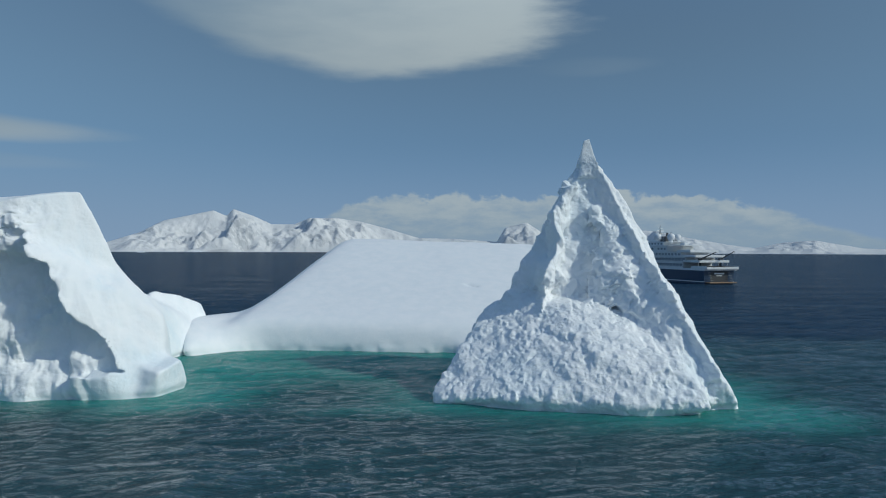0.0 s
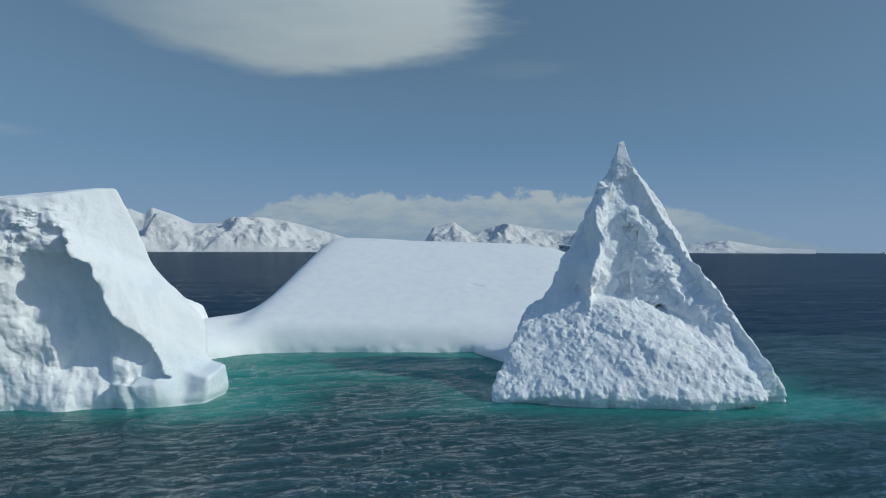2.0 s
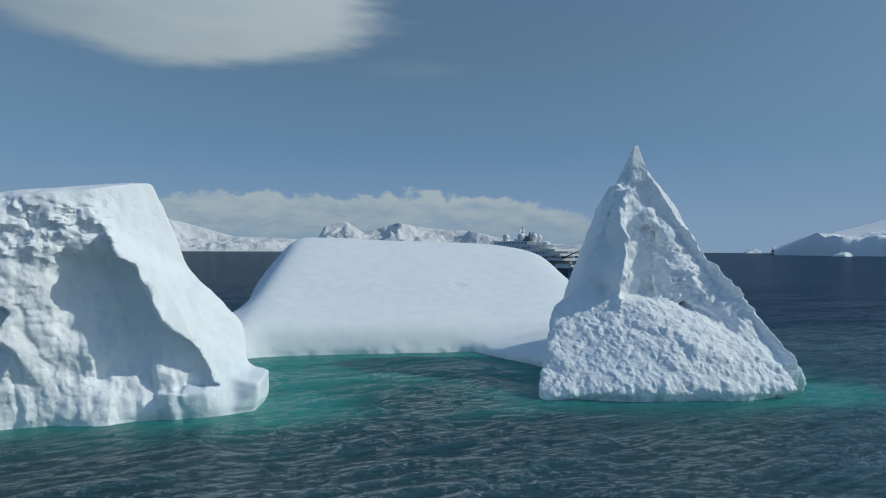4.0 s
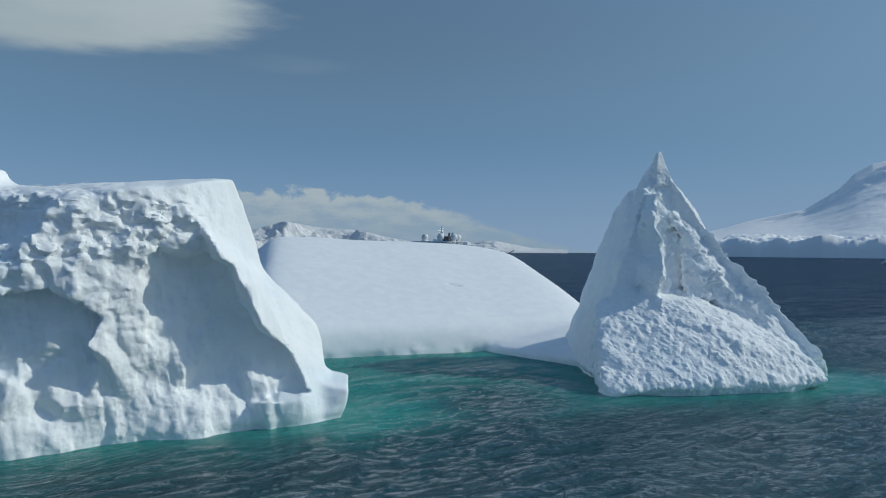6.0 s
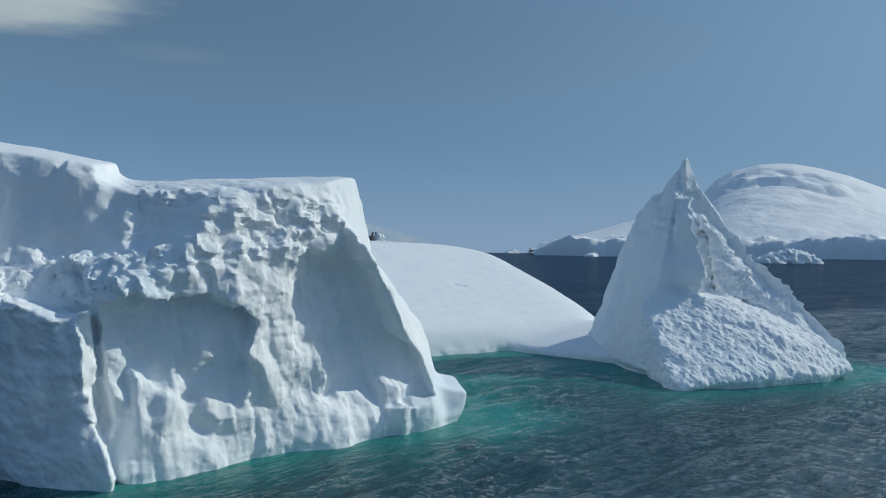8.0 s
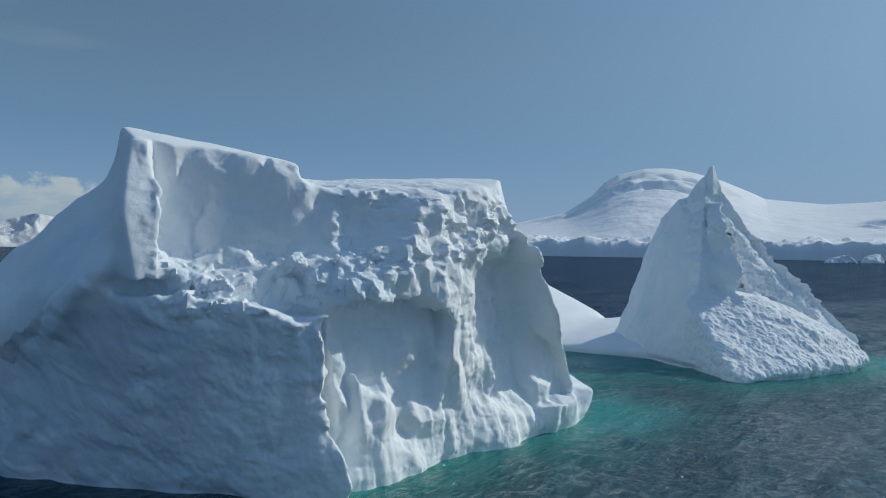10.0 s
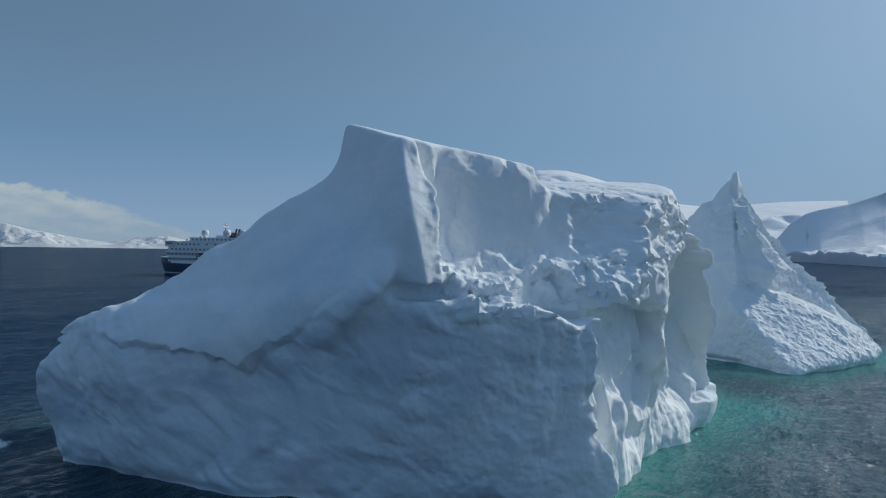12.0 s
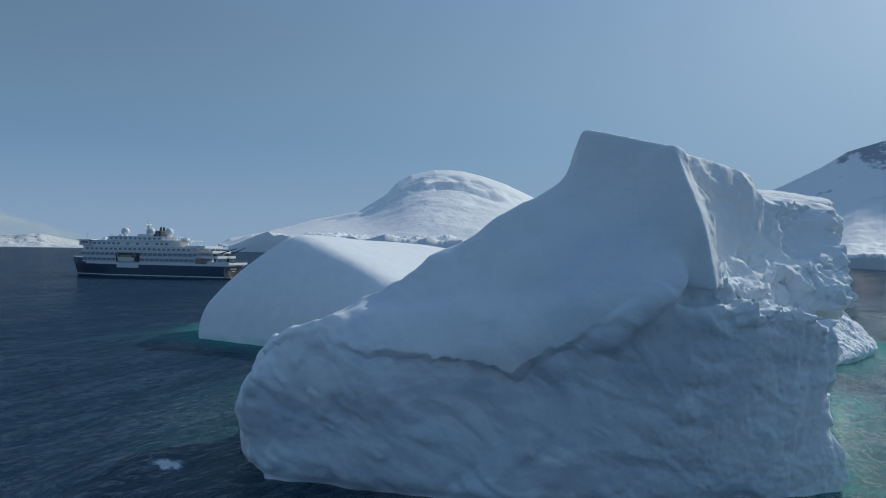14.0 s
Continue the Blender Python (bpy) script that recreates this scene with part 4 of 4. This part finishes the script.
def to_mesh(name, bm, mat, smooth=False):
    me = bpy.data.meshes.new(name)
    bmesh.ops.recalc_face_normals(bm, faces=bm.faces[:])
    bm.to_mesh(me)
    bm.free()
    for f in me.polygons:
        f.use_smooth = smooth
    me.materials.append(mat)
    return me


def block(x0, x1, y0, y1, z0, z1, edge=0.12, rake=0.0):
    """A bevelled block; rake leans its forward end back."""
    bm = bmesh.new()
    bmesh.ops.create_cube(bm, size=1)
    for v in bm.verts:
        up = v.co.z > 0
        v.co = Vector((x1 if v.co.x > 0 else x0, y1 if v.co.y > 0 else y0, z1 if up else z0))
        if up and v.co.x == x1:
            v.co.x -= rake
    if edge:
        bmesh.ops.bevel(bm, geom=bm.edges[:], offset=edge, segments=1, affect="EDGES")
    return bm


def rod(a, b, r, n=8, r2=None):
    bm = bmesh.new()
    a, b = Vector(a), Vector(b)
    m = Matrix.Translation((a + b) / 2) @ (b - a).to_track_quat("Z", "Y").to_matrix().to_4x4()
    bmesh.ops.create_cone(bm, cap_ends=True, segments=n, radius1=r, radius2=r if r2 is None else r2, depth=(b - a).length, matrix=m)
    return bm


def merge(*bms):
    out = bmesh.new()
    for b in bms:
        me = bpy.data.meshes.new("tmp")
        b.to_mesh(me)
        b.free()
        out.from_mesh(me)
        bpy.data.meshes.remove(me)
    return out


def hull_form(sections, z_of):
    """A hull lofted through stations: x, half-breadth at the water, half-breadth at the deck, deck height."""
    bm = bmesh.new()
    rows = []
    for x, b0, b1, top, lean in sections:
        row = []
        for f in z_of:
            z = -1.5 + (top + 1.5) * f
            k = max(0.0, z / top) ** 0.8
            row.append((x + lean * k, b0 + (b1 - b0) * k, z))
        rows.append([bm.verts.new((px, py, pz)) for px, py, pz in row] + [bm.verts.new((px, -py, pz)) for px, py, pz in reversed(row)])
    for a, b in zip(rows, rows[1:]):
        for i in range(len(a)):
            j = (i + 1) % len(a)
            bm.faces.new((a[i], a[j], b[j], b[i]))
    bm.faces.new(rows[0])
    bm.faces.new(list(reversed(rows[-1])))
    return bm


def build_ship():
    ship = tagged(new("expedition_ship"), "navy and white expedition cruise ship with radar domes, lying still", "ship")
    ship.matrix_world = pose(133.0, 428.4, 0, 0, 0, 106.9)

    def add(name, bm, mat, parent=None, label="", smooth=False):
        return part(name, to_mesh(name, bm, mat, smooth), parent or ship, label)

    st = [(-54, 9.2, 9.8, 7.4, 0), (-50, 9.6, 10, 7.4, 0), (-30, 10, 10, 7.4, 0), (10, 10, 10, 7.4, 0), (22, 8.6, 9.9, 7.5, 0.2), (32, 5.6, 9.0, 7.9, 0.8), (40, 2.8, 6.4, 8.4, 1.0), (45.5, 0.7, 3.4, 8.8, 1.6), (47.2, 0.12, 0.5, 9.0, 1.2)]
    body_ = add("hull", hull_form(st, (0, 0.25, 0.5, 0.75, 1.0)), NAVY, label="dark navy steel hull")
    add("waterline_stripe", hull_form([(x + 0.05, b0 + 0.12 + (b1 - b0) * 0.2, b0 + 0.16 + (b1 - b0) * 0.26, 1.5, le * 0.26) for x, b0, b1, top, le in st], (0.84, 1.0)), WHITE, body_, "white waterline stripe")
    # bow bulwark, sheer strake
    add("bow_bulwark", hull_form([(33, 8.9, 9.0, 10.4, 0), (40.8, 6.6, 6.9, 10.6, 0.8), (46.4, 3.6, 3.8, 10.8, 0.8), (48.2, 0.5, 0.6, 10.9, 0.6)], (0.72, 1.0)), NAVY, label="raised navy bow bulwark")
    add("bow_rail", hull_form([(33, 9.0, 9.02, 10.7, 0), (40.8, 6.9, 6.92, 10.9, 0.8), (46.4, 3.8, 3.82, 11.1, 0.8), (48.2, 0.6, 0.62, 11.2, 0.6)], (0.975, 1.0)), WHITE)
    add("sheer_strake", hull_form([(-55.5, 10.1, 10.15, 8.4, 0), (10, 10.15, 10.2, 8.4, 0), (24, 9.9, 10, 8.4, 0), (34, 9.1, 9.2, 8.6, 0)], (0.88, 1.0)), WHITE, label="white band along the main deck")
    decks = (("main_deck_house", -36, 36, 9.7, 8.4, 11.4, 0.4), ("saloon_deck_house", -38, 37, 9.7, 11.7, 14.2, 0.6), ("cabin_deck_house", -34, 36.5, 9.5, 14.5, 17.0, 0.9),
             ("bridge_deck_house", -20, 36, 9.2, 17.3, 20.4, -1.2), ("sun_deck_house", -14, 22, 7.4, 20.7, 22.9, 1.2))
    for name, x0, x1, b, z0, z1, rake in decks:
        house = add(name, block(x0, x1, -b, b, z0, z1, 0.15, rake), WHITE, label="white painted deck house")
        over = 1.6 if name != "sun_deck_house" else 0.5
        add("deck_edge", block(x0 - 3.2, x1 + 0.6 - max(rake, 0), -b - 0.35, b + 0.35, z1, z1 + 0.3, 0.08), WHITE, house)
        n = int((x1 - x0) / 3.1)
        wide = 1.36 if z1 < 15 else 0.85
        me = to_mesh("window", block(-wide, wide, -0.06, 0.06, -0.8 if z1 < 15 else -0.55, 0.7 if z1 < 15 else 0.55, 0.04), GLASS)
        for side in (1, -1):
            for k in range(n):
                x = x0 + 1.8 + k * 3.1
                if name in ("main_deck_house", "saloon_deck_house") and -1 < x < 13:
                    continue
                if name == "bridge_deck_house" and -12 < x < 12 and k % 2:
                    continue
                w = part("window", me, house)
                w.location = (x, side * (b + 0.04), (z0 + z1) / 2 + 0.1)
        if name in ("main_deck_house", "saloon_deck_house", "cabin_deck_house"):
            add("railing", merge(*[rod((x0 - 2.5, s * (b + 0.6), z0 + h), (x1 - 4, s * (b + 0.6), z0 + h), 0.045, 6) for s in (1, -1) for h in (0.55, 1.05)]), STEEL, house)
    # wheelhouse windows and wings
    wheel = add("wheelhouse", block(31, 37.6, -10.6, 10.6, 17.6, 20.6, 0.2, -1.0), WHITE, label="white wheelhouse with bridge wings")
    pane = to_mesh("window", block(-0.06, 0.06, -0.9, 0.9, -0.7, 0.7, 0.03), GLASS)
    for k in range(9):
        w = part("window", pane, wheel)
        w.location = (38.1, -8.4 + 2.1 * k, 19.4)
    w = add("side_window", block(31.6, 36.6, 10.58, 10.68, 18.7, 20.1, 0.03), GLASS, wheel)
    add("roof", block(29.5, 38.6, -11, 11, 20.6, 21.0, 0.1), WHITE, wheel)
    # tender bay amidships: a dark slab paints the shade of its depth
    bay = add("tender_bay_shade", block(-1.5, 13.5, 9.4, 10.12, 8.6, 13.8, 0.05), DARKP, label="dark slab painted as the shade of a bay, with a tender on davits")
    boat = hull_form([(1.5, 0.5, 1.0, 2.0, 0), (3, 1.1, 1.4, 2.0, 0), (9.5, 1.1, 1.4, 2.0, 0), (11.6, 0.2, 0.5, 2.3, 0.6)], (0.3, 0.6, 1.0))
    bmesh.ops.translate(boat, verts=boat.verts[:], vec=(0, 10.3, 9.2))
    t = add("tender", boat, WHITE, bay, "white tender with an ochre canopy")
    add("canopy", block(3, 10.5, 9.4, 11.3, 11.2, 12.3, 0.35), ORANGE, bay)
    for x in (1.2, 12.3):
        add("davit", merge(rod((x, 9.8, 8.6), (x, 10.2, 13.2), 0.16), rod((x, 10.2, 13.2), (x, 11.2, 13.6), 0.14)), WHITE, bay)
    add("gangway_door", block(-1.0, 13.0, 9.98, 10.14, 5.4, 7.4, 0.04), WHITE, body_, "white shell door in the hull")
    # aft terraces
    for x0, x1, b, z0, z1 in ((-42, -30, 9.4, 16.9, 17.25), (-47, -34, 9.7, 14.2, 14.55), (-50, -36, 9.9, 11.4, 11.75)):
        te = add("aft_terrace", block(x0, x1, -b, b, z0, z1, 0.08), WHITE, label="open white aft terrace deck")
        add("bulwark", merge(block(x0, x1, b - 0.1, b, z1, z1 + 1.0, 0.03), block(x0, x1, -b, -b + 0.1, z1, z1 + 1.0, 0.03), block(x0, x0 + 0.1, -b, b, z1, z1 + 1.0, 0.03)), WHITE, te)
        for s in (1, -1):
            for k in range(3):
                add("pillar", rod((x0 + 1 + 3.5 * k, s * (b - 0.6), z0 - 2.6), (x0 + 1 + 3.5 * k, s * (b - 0.6), z0), 0.12), WHITE, te)
    pav = add("pool_pavilion", block(-31, -17, -6.5, 6.5, 20.7, 21.1, 0.08), WHITE, label="round-edged white awning roof over the aft deck")
    for s in (1, -1):
        for x in (-29, -24, -19):
            add("pillar", rod((x, s * 5.6, 17.3), (x, s * 5.6, 20.7), 0.12), WHITE, pav)
    add("lantern_housing", block(-26, -22, -1.6, 1.6, 21.1, 22.6, 0.3), WHITE, pav)
    # funnel, mast, domes
    fun = add("funnel", merge(block(-10, -4.5, -3.4, 3.4, 22.9, 26.4, 0.5, 0.8), rod((-8.6, 1.4, 26), (-9.2, 1.4, 28.6), 0.6, 10), rod((-8.6, -1.4, 26), (-9.2, -1.4, 28.6), 0.6, 10)), DARKP, label="dark funnel casing with twin exhausts")
    add("louvre", merge(*[block(-9.2, -5.6, 3.42, 3.5, 23.6 + 0.5 * k, 23.8 + 0.5 * k, 0) for k in range(5)]), GREYP, fun)
    mast = add("mast", merge(rod((-1.2, 0.9, 22.9), (0, 0, 30.2), 0.28), rod((-1.2, -0.9, 22.9), (0, 0, 30.2), 0.28), rod((1.6, 0, 22.9), (0, 0, 30.2), 0.32), rod((0, 0, 30), (0, 0, 33.2), 0.12)), STEEL, label="grey lattice radar mast")
    for z, w in ((26.4, 2.6), (28.4, 2.0), (30.2, 2.4), (31.6, 1.3)):
        add("crossbar", merge(rod((0, -w, z), (0, w, z), 0.1), rod((-0.8 * w, 0, z + 0.25), (0.8 * w, 0, z + 0.25), 0.09)), STEEL, mast)
    add("radar_scanner", block(-0.3, 0.3, -2.2, 2.2, 29.2, 29.6, 0.1), WHITE, mast)
    add("mast_house", block(-3.4, 5.2, -3.0, 3.0, 22.9, 24.6, 0.2, 1.0), WHITE, mast)

    def dome(x, y, z, r):
        bm = bmesh.new()
        bmesh.ops.create_uvsphere(bm, u_segments=24, v_segments=14, radius=r, matrix=Matrix.Translation((x, y, z)))
        d = add("radar_dome", bm, WHITE, None, "white spherical radar dome", True)
        add("pedestal", rod((x, y, z - r - 1.6), (x, y, z - r * 0.75), r * 0.42, 12, r * 0.6), WHITE, d)

    dome(12.5, 3.6, 25.9, 2.3)
    dome(-5.2, 5.2, 25.9, 2.4)
    dome(-15.6, 3.2, 25.8, 2.3)
    dome(-10.5, -5.0, 25.6, 2.1)
    for x, w, h in ((17, 2.2, 1.3), (24, 3.0, 1.0), (28, 1.6, 1.4)):
        add("vent_housing", block(x - w / 2, x + w / 2, -2.4, 2.4, 21.0 if x > 22.5 else 22.9, (21.0 if x > 22.5 else 22.9) + h, 0.2), WHITE)
    for x, y in ((33, 9.6), (27, -3), (20, 5)):
        add("aerial", rod((x, y, 21), (x, y, 24.6), 0.06, 6), STEEL)
    # stern
    add("stern_deck", block(-57.2, -36, -10.2, 10.2, 7.9, 8.4, 0.1), WHITE, label="white aft working deck")
    add("deck_bulwark", merge(block(-57.2, -44, 10.0, 10.2, 8.4, 9.6, 0.04), block(-57.2, -44, -10.2, -10.0, 8.4, 9.6, 0.04), block(-57.2, -57.0, -10.2, 10.2, 8.4, 9.2, 0.04)), WHITE)
    marina = add("stern_platform", block(-57.6, -53.6, -8.6, 8.6, 0.5, 1.1, 0.1), RUSTY, label="low teak boarding platform at the stern")
    for s in (1, -1):
        add("stair", merge(*[block(-56.8 + 0.42 * k, -56.3 + 0.42 * k, s * 6.4 - 0.8, s * 6.4 + 0.8, 1.1 + 0.85 * k, 1.25 + 0.85 * k, 0) for k in range(8)]), GREYP, marina)
    # flat transom: the shade of a recess is a dark slab laid on it
    add("stern_recess_shade", block(-54.12, -53.9, -5.5, 5.5, 1.2, 6.9, 0.05), DARKP, body_, "dark slab on the transom, painted as the shade of a recess")
    add("name_bar", block(-54.3, -54.14, -3.2, 3.2, 5.2, 6.0, 0.02), WHITE, body_, "pale lettering bar on the stern")
    add("port_name_bar", block(-54.3, -54.14, -1.8, 1.8, 4.2, 4.6, 0.02), WHITE, body_)
    for y, tip in ((6.8, (-60, 6.6, 17.2)), (-6.4, (-58, -6.6, 17.6))):
        cr = add("deck_crane", merge(rod((-47, y, 8.4), (-47, y, 12.6), 0.55, 10), block(-48, -46, y - 0.9, y + 0.9, 12.2, 13.8, 0.2)), DARKP, label="dark deck crane with a raised boom")
        add("boom", rod((-47.2, y, 13.2), tip, 0.42, 8, 0.22), DARKP, cr)
        add("cable", rod(tip, (tip[0] + 0.1, tip[1], tip[2] - 3.2), 0.05, 6), STEEL, cr)
    for k in range(4):
        rb = add("inflatable_boat", merge(rod((-52.5 + 0.2 * k, -4.8 + 3.1 * k, 8.9), (-47.6 + 0.2 * k, -4.8 + 3.1 * k, 9.1), 0.5), rod((-52.5 + 0.2 * k, -3.4 + 3.1 * k, 8.9), (-47.6 + 0.2 * k, -3.4 + 3.1 * k, 9.1), 0.5)), DARKP, label="black inflatable boat stowed on deck")
        add("floor", block(-52.2, -47.8, -4.7 + 3.1 * k, -3.5 + 3.1 * k, 8.6, 8.8, 0.02), GREYP, rb)
    for s in (1, -1):
        add("anchor", merge(rod((43.0, s * 5.9, 4.6), (43.0, s * 6.1, 6.2), 0.18), block(42.2, 43.8, s * 5.9 - 0.15, s * 5.9 + 0.15, 4.2, 4.7, 0.1)), DARKP, body_)
    add("foremast", merge(rod((43, 0, 10.4), (43, 0, 15.4), 0.16), rod((43, -1, 14), (43, 1, 14), 0.08)), STEEL)
    add("winch", merge(block(38, 41, -2.4, 2.4, 8.6, 11.6, 0.2), rod((39, -3.4, 10.4), (39, 3.4, 10.4), 0.6, 12)), GREYP, label="grey anchor winch on the foredeck")


build_ship()


# ---------------------------------------------------------------- drifting ice
def small_iceberg(x, y, long, wide, high, turn, seed, slope=0.3):
    """A weathered berg: a wedge with a broken side, afloat."""
    rnd = random.Random(seed)
    a, b = long / 2, wide / 2
    low = high * (1 - slope)
    form = hull((-a, -b, -2), (a, -b * 0.9, -2), (a * 0.95, b, -2), (-a * 0.9, b, -2), (-a * 0.92, -b * 0.8, low * 0.5), (-a * 0.5, -b * 0.6, low), (a * rnd.uniform(0.2, 0.5), -b * 0.5, high), (a * 0.85, -b * 0.7, high * 0.55),
                (a * 0.6, b * 0.7, high * 0.7), (-a * 0.7, b * 0.6, low * 0.8))

    def shape(p):
        return body(p, form, high * 0.03)

    def relief(p, d):
        return high * (0.16 * facets(p, 3.5 / high, seed, 1.4, 0.3) + 0.1 * billow(p, 4.0 / high, 4, 0.6, seed + 3))

    verts, faces = surface((-a - 1, -b - 1, -1), (a + 1, b + 1, high + 1), long / 46, shape, relief, high * 0.3)
    ob = tagged(new("small_iceberg", mesh_from("small_iceberg", verts, faces, ICE_FIRN)), "small weathered white iceberg afloat off the far shore", "iceberg", "drifting ice")
    ob.matrix_world = pose(x, y, 0, 0, 0, turn)
    return ob


for _k, _b in enumerate(((1127, 719, 116, 60, 27, -28, 0.35), (1745, 633, 70, 40, 20, -40, 0.5), (1880, 600, 90, 45, 24, 10, 0.4), (2330, 640, 110, 50, 18, -20, 0.2), (1662, 1710, 80, 40, 14, 30, 0.3), (2000, 1769, 60, 30, 13, -10, 0.4),
                         (1842, 1804, 70, 40, 14, 60, 0.3), (2660, 3340, 110, 50, 26, 0, 0.4), (-1393, 3229, 34, 20, 8, 0, 0.3), (-1421, 4005, 90, 30, 9, 10, 0.1), (905, 4376, 60, 30, 12, 0, 0.3))):
    small_iceberg(*_b[:6], 200 + _k, _b[6])
